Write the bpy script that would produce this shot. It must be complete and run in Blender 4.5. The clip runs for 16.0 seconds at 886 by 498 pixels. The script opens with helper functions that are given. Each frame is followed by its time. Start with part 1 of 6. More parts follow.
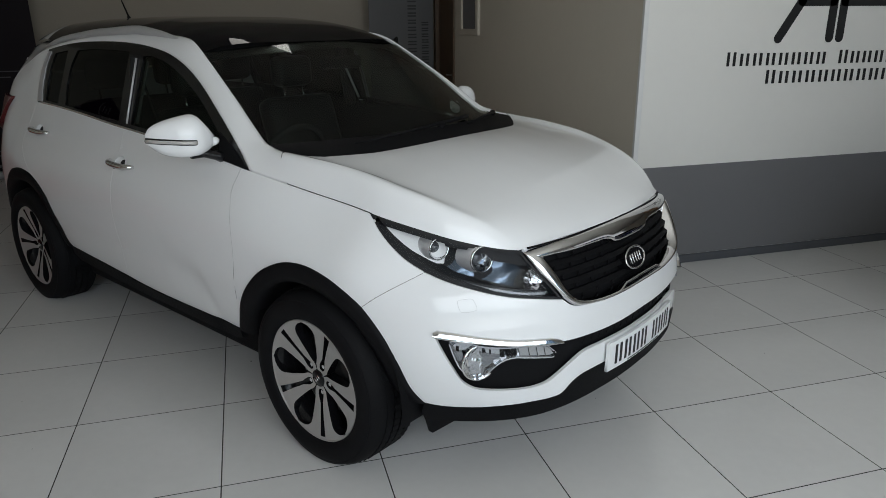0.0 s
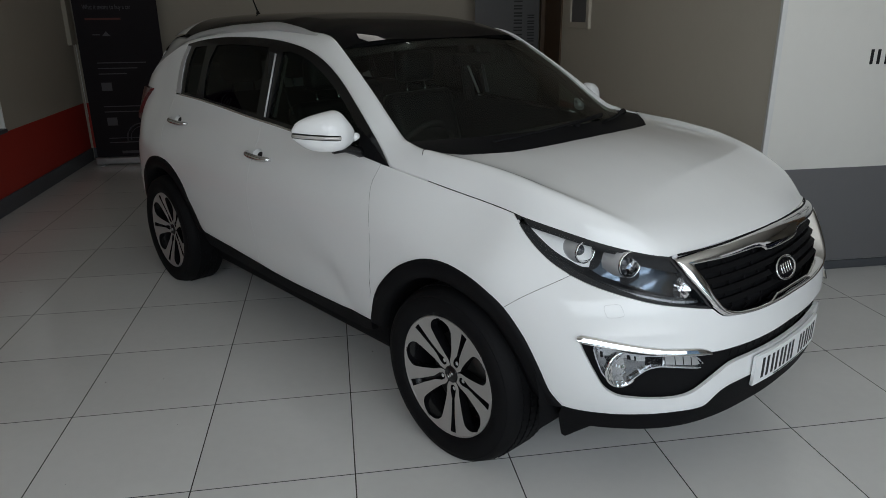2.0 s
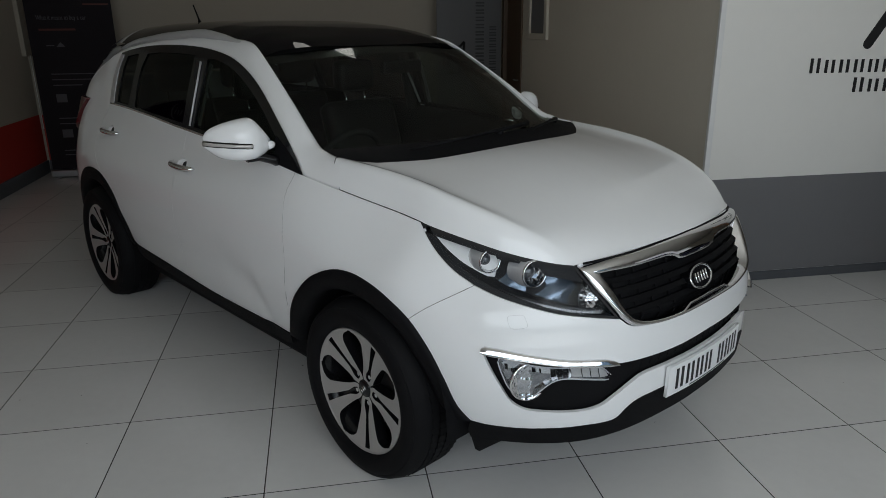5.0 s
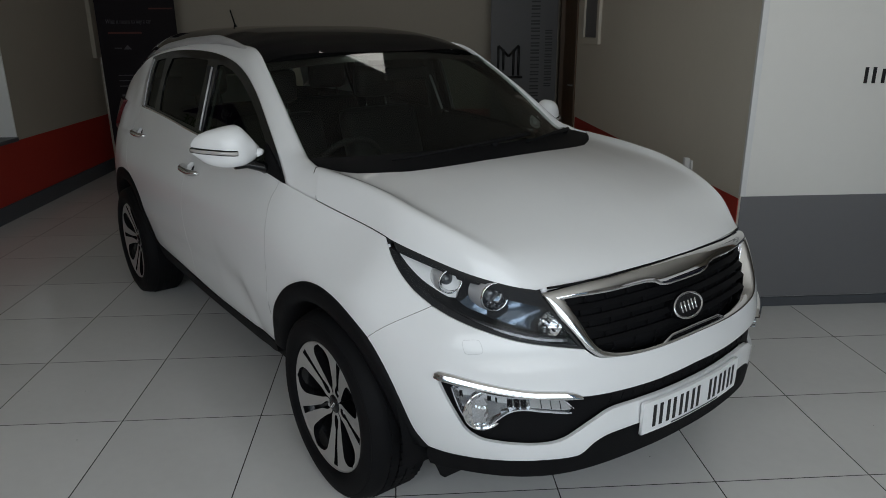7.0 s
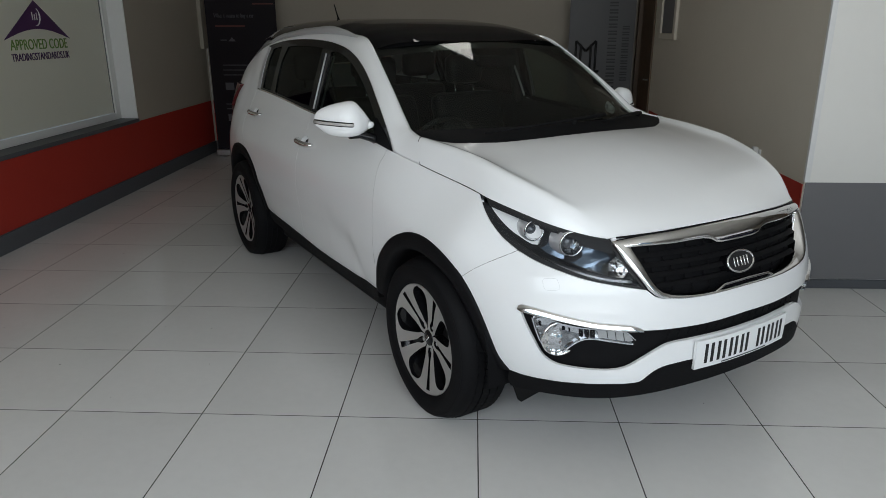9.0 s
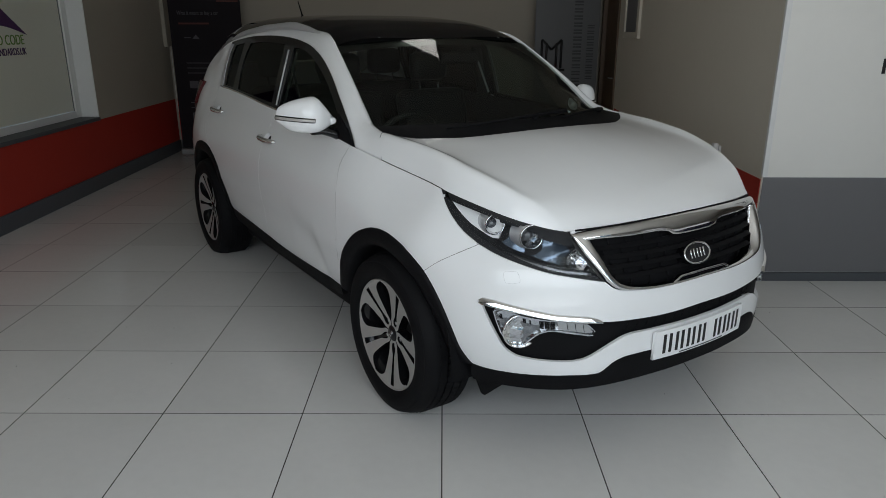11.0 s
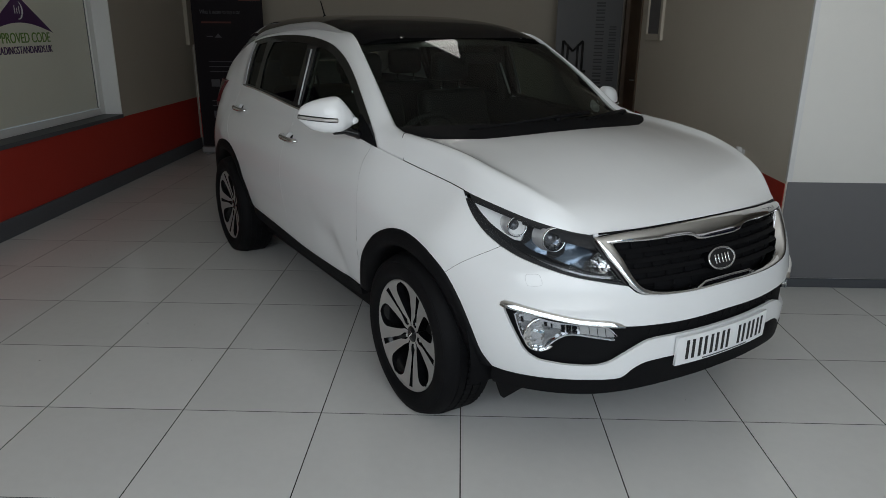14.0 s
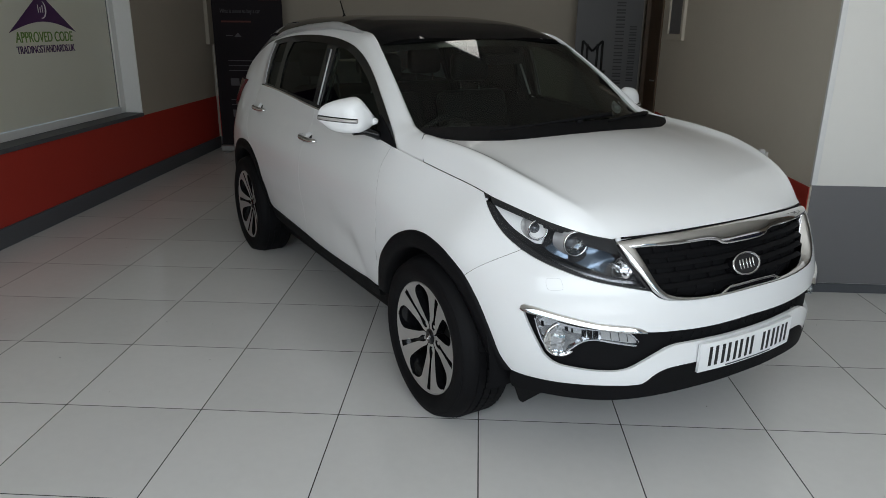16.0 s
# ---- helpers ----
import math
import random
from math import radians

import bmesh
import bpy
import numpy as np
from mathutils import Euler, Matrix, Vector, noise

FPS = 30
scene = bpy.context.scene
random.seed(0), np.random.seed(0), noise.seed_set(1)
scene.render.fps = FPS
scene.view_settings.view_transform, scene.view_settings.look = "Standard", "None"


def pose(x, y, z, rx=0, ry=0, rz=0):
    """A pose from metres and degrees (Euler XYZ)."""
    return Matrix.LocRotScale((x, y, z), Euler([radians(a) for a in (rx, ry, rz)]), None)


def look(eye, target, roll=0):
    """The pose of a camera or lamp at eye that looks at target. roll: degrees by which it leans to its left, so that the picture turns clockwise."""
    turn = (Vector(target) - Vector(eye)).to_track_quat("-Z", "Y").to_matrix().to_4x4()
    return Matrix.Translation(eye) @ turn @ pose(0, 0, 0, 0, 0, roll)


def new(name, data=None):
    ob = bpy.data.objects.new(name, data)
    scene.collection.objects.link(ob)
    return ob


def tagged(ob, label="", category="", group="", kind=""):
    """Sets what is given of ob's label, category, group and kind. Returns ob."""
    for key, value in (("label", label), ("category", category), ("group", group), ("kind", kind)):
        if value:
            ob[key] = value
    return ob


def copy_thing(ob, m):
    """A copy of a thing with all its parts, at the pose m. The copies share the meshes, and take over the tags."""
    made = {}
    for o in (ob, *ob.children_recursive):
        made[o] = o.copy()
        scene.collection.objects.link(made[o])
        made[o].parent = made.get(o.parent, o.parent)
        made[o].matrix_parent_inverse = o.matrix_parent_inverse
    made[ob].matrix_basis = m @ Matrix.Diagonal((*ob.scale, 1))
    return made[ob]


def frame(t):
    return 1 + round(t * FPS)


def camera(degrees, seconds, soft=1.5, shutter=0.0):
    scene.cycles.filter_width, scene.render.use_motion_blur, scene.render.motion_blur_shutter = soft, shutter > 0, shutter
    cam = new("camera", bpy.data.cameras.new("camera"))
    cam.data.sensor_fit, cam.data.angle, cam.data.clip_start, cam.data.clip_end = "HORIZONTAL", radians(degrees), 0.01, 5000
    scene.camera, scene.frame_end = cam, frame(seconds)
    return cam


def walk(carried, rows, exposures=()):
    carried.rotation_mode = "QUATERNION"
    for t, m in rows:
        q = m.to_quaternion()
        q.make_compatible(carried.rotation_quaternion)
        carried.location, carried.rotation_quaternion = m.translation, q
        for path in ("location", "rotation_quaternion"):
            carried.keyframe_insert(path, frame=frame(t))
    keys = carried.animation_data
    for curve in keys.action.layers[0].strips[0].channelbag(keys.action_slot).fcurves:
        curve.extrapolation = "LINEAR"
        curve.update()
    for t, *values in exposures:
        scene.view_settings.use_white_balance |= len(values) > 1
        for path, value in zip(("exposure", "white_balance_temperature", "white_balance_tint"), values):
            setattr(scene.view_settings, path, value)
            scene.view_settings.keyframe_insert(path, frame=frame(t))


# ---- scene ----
cam = camera(65.1, 16.0, soft=0.5)
PATH = [
    (0, (-0.388, -2.295, 1.621), (0.124, -0.466, 0.995), -0.5),
    (0.5, (-0.509, -2.282, 1.627), (0.234, -0.54, 0.984), -0.3),
    (1, (-0.587, -2.235, 1.635), (0.212, -0.525, 0.974), -0.2),
    (1.5, (-0.612, -2.217, 1.637), (-0.149, -0.385, 0.983), -0.5),
    (2, (-0.6, -2.235, 1.652), (-0.312, -0.365, 1.004), -0.6),
    (2.5, (-0.627, -2.249, 1.672), (-0.438, -0.365, 1.028), -0.6),
    (3, (-0.656, -2.246, 1.68), (-0.495, -0.355, 1.05), -0.5),
    (3.5, (-0.635, -2.254, 1.665), (-0.479, -0.355, 1.054), -0.5),
    (4, (-0.55, -2.264, 1.642), (-0.387, -0.366, 1.033), -0.6),
    (4.5, (-0.424, -2.276, 1.63), (-0.134, -0.394, 1.018), -0.7),
    (5, (-0.322, -2.219, 1.617), (0.009, -0.344, 1.004), -0.5),
    (5.2, (-0.275, -2.173, 1.594), (0.066, -0.3, 0.979), -0.5),
    (7.3, (0.066, -2.157, 1.643), (0.06, -0.251, 1.038), -0.2),
    (7.5, (0.066, -2.253, 1.647), (-0.007, -0.347, 1.043), -0.0),
    (8, (-0.006, -2.471, 1.605), (-0.094, -0.565, 1.006), 0.1),
    (8.5, (-0.051, -2.573, 1.608), (-0.136, -0.669, 1.001), 0.1),
    (9, (-0.036, -2.615, 1.608), (-0.117, -0.713, 0.996), -0.1),
    (11.5, (0.006, -2.634, 1.589), (0.019, -0.73, 0.976), 0.2),
    (12, (0.01, -2.643, 1.592), (0.026, -0.74, 0.976), 0.2),
    (12.5, (0.013, -2.642, 1.589), (0.034, -0.738, 0.976), 0.3),
    (13, (-0.002, -2.639, 1.59), (0.023, -0.736, 0.978), 0.4),
    (13.5, (-0.016, -2.613, 1.595), (-0.028, -0.709, 0.984), 0.5),
    (14, (-0.018, -2.617, 1.592), (-0.064, -0.714, 0.98), 0.5),
    (14.5, (-0.036, -2.658, 1.586), (-0.11, -0.755, 0.976), 0.5),
    (15, (-0.03, -2.667, 1.586), (-0.117, -0.765, 0.975), 0.5),
    (15.5, (-0.03, -2.637, 1.597), (-0.115, -0.736, 0.983), 0.5),
    (16, (-0.034, -2.594, 1.598), (-0.125, -0.693, 0.983), 0.6),
]
walk(cam, [(t, look(eye, target, roll)) for t, eye, target, roll in PATH], exposures=[(0, -.13), (.5, -.36), (1, -.48), (1.5, -.56), (2, -.3), (2.5, -.1), (3, .01), (3.5, .0), (4, -.05), (4.5, -.2), (5, -.5), (7.5, -.39), (8, -.21), (8.5, -.05), (9, 0), (11.5, -.4), (12, -.48), (12.5, -.49), (13, -.45), (13.5, -.45), (14, -.31), (14.5, -.05), (15, 0), (15.5, .05), (16, .05)])

# ---- world and daylight ----
world = bpy.data.worlds.new("world")
scene.world = world
world.use_nodes = True
wn = world.node_tree.nodes
sky = wn.new("ShaderNodeTexSky")
sky.sky_type = 'NISHITA'
sky.sun_disc = False
sky.sun_elevation = radians(48)
sky.sun_rotation = radians(20)
wn["Background"].inputs["Strength"].default_value = 0.10
world.node_tree.links.new(sky.outputs["Color"], wn["Background"].inputs["Color"])
sun = new("sun", bpy.data.lights.new("sun", 'SUN'))
sun.data.energy = 2.0
sun.data.angle = radians(0.5)
sun.data.color = (1.0, 0.95, 0.88)
sun.matrix_world = look((6, 12, 14), (0, 0, 0))


def area_lamp(name, x, y, z, w, h, power, colour, target, spread=150):
    """An area lamp: daylight at the glazed shop front, and an added side fill."""
    ob = new(name, bpy.data.lights.new(name, 'AREA'))
    ob.data.shape = 'RECTANGLE'
    ob.data.size, ob.data.size_y = w, h
    ob.data.energy, ob.data.color = power, colour
    ob.data.spread = radians(spread)
    ob.matrix_world = look((x, y, z), target)
    return ob


DAY = (0.895, 0.955, 1.0)
area_lamp("daylight_front", 0.2, -3.52, 2.02, 5.8, 1.50, 74, DAY, (0.2, 0.2, 0.3))
# Area lamp aimed up at the ceiling stands in for light off the paving.
area_lamp("daylight_from_paving", 1.1, -3.50, 0.75, 4.6, 0.9, 42, (0.925, 0.965, 1.0), (1.1, -1.4, 3.0), 110)
# Added fill lamp before the closed east wall; no window stands there.
area_lamp("daylight_side", 8.3, -1.6, 1.45, 3.6, 2.2, 8, DAY, (0, -2.0, 1.45))

# ---- materials ----
def material(name, colour, rough=0.5, metal=0.0, noise_scale=0.0, vary=0.0, bump=0.0, bump_scale=60.0, coat=0.0, rough_vary=0.0, per_object=0.0, stain=0.0, gloss=0.5, facets=0.0):
    m = bpy.data.materials.new(name)
    m.use_nodes = True
    nt = m.node_tree
    n, l = nt.nodes, nt.links
    b = n["Principled BSDF"]
    b.inputs["Roughness"].default_value = rough
    b.inputs["Metallic"].default_value = metal
    b.inputs["Specular IOR Level"].default_value = gloss
    b.inputs["Coat Weight"].default_value = coat
    b.inputs["Coat Roughness"].default_value = 0.05
    b.inputs["Base Color"].default_value = (*colour, 1)
    tc = n.new("ShaderNodeTexCoord")
    out = None
    if vary or stain or per_object:
        base = n.new("ShaderNodeRGB")
        base.outputs[0].default_value = (*colour, 1)
        out = base.outputs[0]

        def dim(factor, amount):
            nonlocal out
            mx = n.new("ShaderNodeMix")
            mx.data_type, mx.blend_type = 'RGBA', 'MULTIPLY'
            mx.inputs[0].default_value = 1.0
            rmp = n.new("ShaderNodeMapRange")
            rmp.inputs[3].default_value, rmp.inputs[4].default_value = 1 - amount, 1 + amount * 0.4
            l.new(factor, rmp.inputs[0])
            l.new(out, mx.inputs[6])
            l.new(rmp.outputs[0], mx.inputs[7])
            out = mx.outputs[2]
        if vary:
            for sc, am in ((noise_scale, vary), (noise_scale * 11, vary * 0.5)):
                t = n.new("ShaderNodeTexNoise")
                t.inputs["Scale"].default_value = sc
                t.inputs["Detail"].default_value = 5
                l.new(tc.outputs["Object"], t.inputs["Vector"])
                dim(t.outputs["Fac"], am)
        if per_object:
            oi = n.new("ShaderNodeObjectInfo")
            dim(oi.outputs["Random"], per_object)
        l.new(out, b.inputs["Base Color"])
    if rough_vary:
        t = n.new("ShaderNodeTexNoise")
        t.inputs["Scale"].default_value = max(noise_scale, 2.0) * 1.7
        t.inputs["Detail"].default_value = 6
        g = n.new("ShaderNodeNewGeometry")
        l.new(g.outputs["Position"], t.inputs["Vector"])
        rmp = n.new("ShaderNodeMapRange")
        rmp.inputs[3].default_value, rmp.inputs[4].default_value = max(rough - rough_vary, 0.02), rough + rough_vary
        l.new(t.outputs["Fac"], rmp.inputs[0])
        l.new(rmp.outputs[0], b.inputs["Roughness"])
    if facets:
        t = n.new("ShaderNodeTexVoronoi")
        t.inputs["Scale"].default_value = facets
        l.new(tc.outputs["Object"], t.inputs["Vector"])
        bp = n.new("ShaderNodeBump")
        bp.inputs["Strength"].default_value = 0.35
        bp.inputs["Distance"].default_value = 0.012
        l.new(t.outputs["Distance"], bp.inputs["Height"])
        l.new(bp.outputs[0], b.inputs["Normal"])
    if bump:
        t = n.new("ShaderNodeTexNoise")
        t.inputs["Scale"].default_value = bump_scale
        t.inputs["Detail"].default_value = 6
        l.new(tc.outputs["Object"], t.inputs["Vector"])
        bp = n.new("ShaderNodeBump")
        bp.inputs["Strength"].default_value = bump
        bp.inputs["Distance"].default_value = 0.004
        l.new(t.outputs["Fac"], bp.inputs["Height"])
        l.new(bp.outputs[0], b.inputs["Normal"])
    return m


def glass(name, tint, opacity, rough=0.02, face=0.05, rim=0.85):
    """Thin tinted pane: clear-through part coloured by the tint, under a glossy face."""
    m = bpy.data.materials.new(name)
    m.use_nodes = True
    n, l = m.node_tree.nodes, m.node_tree.links
    n.remove(n["Principled BSDF"])
    tr, gl, mx, fr = n.new("ShaderNodeBsdfTransparent"), n.new("ShaderNodeBsdfGlossy"), n.new("ShaderNodeMixShader"), n.new("ShaderNodeLayerWeight")
    pw, ma = n.new("ShaderNodeMath"), n.new("ShaderNodeMath")
    tr.inputs["Color"].default_value = (*[c * (1 - opacity) for c in tint], 1)
    gl.inputs["Roughness"].default_value = rough
    fr.inputs["Blend"].default_value = 0.5
    pw.operation, ma.operation = 'POWER', 'MULTIPLY_ADD'
    pw.inputs[1].default_value = 4.5
    ma.inputs[1].default_value, ma.inputs[2].default_value = rim, face
    l.new(fr.outputs["Facing"], pw.inputs[0])
    l.new(pw.outputs[0], ma.inputs[0])
    l.new(ma.outputs[0], mx.inputs[0])
    l.new(tr.outputs[0], mx.inputs[1])
    l.new(gl.outputs[0], mx.inputs[2])
    l.new(mx.outputs[0], n["Material Output"].inputs["Surface"])
    return m


TILE = material("ceramic_tile", (0.74, 0.735, 0.72), 0.13, gloss=0.5, noise_scale=2.2, vary=0.09, bump=0.02, bump_scale=35, rough_vary=0.05, per_object=0.06)
GROUT = material("dark_grout", (0.045, 0.043, 0.04), 0.9, noise_scale=20, vary=0.2)
WALL_BEIGE = material("beige_wall_paint", (0.40, 0.36, 0.30), 0.7, noise_scale=1.6, vary=0.05, bump=0.12, bump_scale=90)
# Wall beige made paler: brighter light on the return wall is in this colour.
WALL_BEIGE_LIT = material("lit_beige_wall_paint", (0.68, 0.63, 0.54), 0.65, noise_scale=1.4, vary=0.05, bump=0.12, bump_scale=90)
WALL_WHITE = material("white_wall_paint", (0.80, 0.785, 0.75), 0.55, noise_scale=1.3, vary=0.04, bump=0.06, bump_scale=120)
WALL_GREY = material("grey_wall_paint", (0.165, 0.163, 0.170), 0.55, noise_scale=1.8, vary=0.07, bump=0.06, bump_scale=110)
WALL_RED = material("red_wall_paint", (0.42, 0.029, 0.016), 0.6, noise_scale=2.0, vary=0.10, bump=0.08, bump_scale=100)
SKIRT = material("grey_skirting_paint", (0.082, 0.087, 0.098), 0.5, noise_scale=2.4, vary=0.10, bump=0.05)
CEILING = material("white_ceiling", (0.62, 0.595, 0.54), 0.8, noise_scale=1.2, vary=0.05, bump=0.1)
TRIM_WHITE = material("white_gloss_trim", (0.75, 0.75, 0.74), 0.35, noise_scale=4, vary=0.05)
WOOD = material("brown_door_wood", (0.13, 0.08, 0.045), 0.45, noise_scale=5, vary=0.25, bump=0.05, bump_scale=30)
WOOD_ORANGE = material("orange_wood_panel", (0.36, 0.175, 0.06), 0.45, noise_scale=4, vary=0.2, bump=0.05, bump_scale=30)
BLACK_INK = material("black_vinyl_lettering", (0.012, 0.012, 0.013), 0.45, noise_scale=8, vary=0.1)
FROST = material("frosted_window_film", (0.80, 0.77, 0.67), 0.35, noise_scale=0.8, vary=0.05)
_n, _l = FROST.node_tree.nodes, FROST.node_tree.links
_tr, _mx = _n.new("ShaderNodeBsdfTranslucent"), _n.new("ShaderNodeMixShader")
_tr.inputs["Color"].default_value = (0.93, 0.89, 0.76, 1)
_mx.inputs[0].default_value = 0.40
_l.new(_n["Principled BSDF"].outputs[0], _mx.inputs[1])
_l.new(_tr.outputs[0], _mx.inputs[2])
_l.new(_mx.outputs[0], _n["Material Output"].inputs["Surface"])
PURPLE = material("purple_vinyl", (0.075, 0.024, 0.10), 0.45, noise_scale=8, vary=0.1)
GREEN = material("green_vinyl", (0.16, 0.27, 0.05), 0.45, noise_scale=8, vary=0.1)
BANNER_DARK = material("dark_printed_banner", (0.017, 0.0135, 0.017), 0.6, gloss=0.15, noise_scale=3, vary=0.15)
BANNER_GREY = material("grey_printed_banner", (0.105, 0.105, 0.11), 0.5, noise_scale=2, vary=0.08)
PRINT_PALE = material("pale_print", (0.085, 0.082, 0.092), 0.5, noise_scale=8, vary=0.1)
PRINT_RED = material("dim_red_print", (0.10, 0.02, 0.012), 0.5, noise_scale=8, vary=0.1)
ALU = material("brushed_aluminium", (0.55, 0.56, 0.57), 0.35, 1.0, noise_scale=30, vary=0.1)
PAINT = material("white_car_paint", (0.86, 0.87, 0.88), 0.40, noise_scale=3, vary=0.02, coat=1.0, gloss=0.2, bump=0.006, bump_scale=900)
PLASTIC = material("black_textured_plastic", (0.007, 0.007, 0.008), 0.6, gloss=0.10, noise_scale=14, vary=0.2, bump=0.15, bump_scale=700)
PLASTIC_GLOSS = material("gloss_black_plastic", (0.006, 0.006, 0.007), 0.16, gloss=0.35, noise_scale=10, vary=0.1)
CHROME = material("chrome", (0.80, 0.80, 0.81), 0.07, 1.0, noise_scale=20, vary=0.03)
# Chrome darkened in its colour for the dark surroundings it mirrors.
CHROME_DARK = material("darkened_chrome", (0.34, 0.34, 0.35), 0.22, 1.0, noise_scale=20, vary=0.1)
SATIN = material("satin_silver", (0.50, 0.50, 0.51), 0.38, 0.3, noise_scale=20, vary=0.04)
RUBBER = material("tyre_rubber", (0.008, 0.008, 0.009), 0.65, gloss=0.10, noise_scale=18, vary=0.25, bump=0.1, bump_scale=300)
CHANNEL = material("grey_window_channel", (0.16, 0.16, 0.165), 0.5, noise_scale=12, vary=0.05)
ALLOY = material("machined_alloy", (0.50, 0.485, 0.475), 0.30, 0.65, noise_scale=40, vary=0.05)
ALLOY_BLACK = material("gloss_black_alloy", (0.007, 0.007, 0.008), 0.22, 0.0, gloss=0.3, noise_scale=10, vary=0.1)
STEEL = material("brake_steel", (0.07, 0.068, 0.066), 0.45, 0.8, noise_scale=25, vary=0.2)
TRIM_DARK = material("dark_cabin_trim", (0.011, 0.011, 0.012), 0.7, noise_scale=12, vary=0.2, bump=0.02, bump_scale=200)
SEAT_CLOTH = material("black_leather_seat", (0.009, 0.009, 0.010), 0.5, noise_scale=10, vary=0.2, bump=0.03, bump_scale=120)
PLATE_WHITE = material("white_number_plate", (0.88, 0.89, 0.90), 0.35, noise_scale=6, vary=0.03)
RED_LENS = material("red_lamp_lens", (0.018, 0.002, 0.003), 0.12, gloss=0.25, noise_scale=12, vary=0.1)
TAIL_RED = material("red_tail_lens", (0.09, 0.006, 0.008), 0.12, noise_scale=12, vary=0.1)
LAMP_CHROME = material("lamp_reflector", (0.80, 0.80, 0.80), 0.13, 0.9, noise_scale=30, vary=0.06)
# Pale, barely metallic: the light a chrome reflector mirrors is in the colour.
LAMP_LIT = material("lit_lamp_inner", (0.92, 0.90, 0.865), 0.25, 0.05, noise_scale=20, vary=0.08)
LAMP_SILVER = material("silvered_sleeve", (0.90, 0.885, 0.86), 0.2, 0.5, noise_scale=24, vary=0.06)
# Blue of the sky mirrored in the lamp, put into the reflector's colour.
REFLECT_SKY = material("sky_tinted_reflector", (0.20, 0.25, 0.31), .22, .7, noise_scale=9, vary=0.15)
LENS = material("projector_lens", (.060, .062, .066), .03, 0.0, gloss=1.0, noise_scale=20, vary=0.05)
LED_CELL = material("running_light_cell", (.52, .51, .49), .18, .3, noise_scale=50, vary=0.12)
LAMP_CELL = material("clear_light_cell", (.26, .26, .265), .15, .35, noise_scale=60, vary=0.35)
# Darker copy of the faceted reflector, with shade put into its colour.
FACET_DARK = material("shadowed_reflector", (0.42, 0.42, 0.425), 0.09, 1.0, noise_scale=30, vary=0.2, facets=38)
FACET = material("faceted_reflector", (0.78, 0.78, 0.78), 0.09, 1.0, noise_scale=30, vary=0.06, facets=60)
NAVY = material("navy_car_paint", (0.004, 0.006, 0.024), 0.35, noise_scale=3, vary=0.05, gloss=0.3, coat=0.25)
GLASS_CLEAR = glass("clear_lamp_glass", (0.95, 0.97, 1.0), 0.06, face=0.012, rim=0.28)
GLASS_SCREEN = glass("tinted_windscreen", (0.84, 0.95, 0.88), 0.40, face=0.040, rim=0.60)
GLASS_DARK = glass("privacy_side_glass", (0.7, 0.75, 0.75), 0.93, face=0.014, rim=0.40)
GLASS_SIDE = glass("green_side_glass", (0.78, 0.95, 0.84), 0.66, face=0.014, rim=0.40)
GLASS_ROOF = material("black_roof_glass", (0.004, 0.004, 0.005), 0.03, gloss=0.05, noise_scale=8, vary=0.05)
GLASS_SHOP = glass("shop_front_glass", (0.95, 0.98, 0.97), 0.05)

# ---- building helpers ----
def mesh_object(name, verts, faces, mat, parent=None, label="", smooth=True):
    me = bpy.data.meshes.new(name)
    me.from_pydata([tuple(map(float, v)) for v in verts], [], faces)
    me.materials.append(mat)
    if smooth:
        me.polygons.foreach_set("use_smooth", [True] * len(me.polygons))
    me.update()
    ob = new(name, me)
    if parent:
        ob.parent = parent
    if label:
        ob["label"] = label
    return ob


def part(name, bm, mat, parent=None, label="", smooth=False):
    me = bpy.data.meshes.new(name)
    bmesh.ops.recalc_face_normals(bm, faces=bm.faces)
    if smooth:
        for f in bm.faces:
            f.smooth = True
    bm.to_mesh(me)
    bm.free()
    me.materials.append(mat)
    ob = new(name, me)
    if parent:
        ob.parent = parent
    if label:
        ob["label"] = label
    return ob


def box_bm(x0, x1, y0, y1, z0, z1, bevel=0.0, bm=None, segments=2):
    own = bmesh.new()
    bmesh.ops.create_cube(own, size=1, matrix=Matrix.Translation(((x0 + x1) / 2, (y0 + y1) / 2, (z0 + z1) / 2)) @ Matrix.Diagonal((x1 - x0, y1 - y0, z1 - z0, 1)))
    if bevel:
        bmesh.ops.bevel(own, geom=own.edges[:], offset=bevel, segments=segments, affect='EDGES', profile=0.5)
    if bm is None:
        return own
    tmp = bpy.data.meshes.new("tmp")
    own.to_mesh(tmp)
    own.free()
    bm.from_mesh(tmp)
    bpy.data.meshes.remove(tmp)
    return bm


def empty(name, label, category, group="", kind=""):
    return tagged(new(name), label, category, group, kind)


def structure(name, bm, mat, label, category):
    return tagged(part(name, bm, mat), label, category, kind="structure")


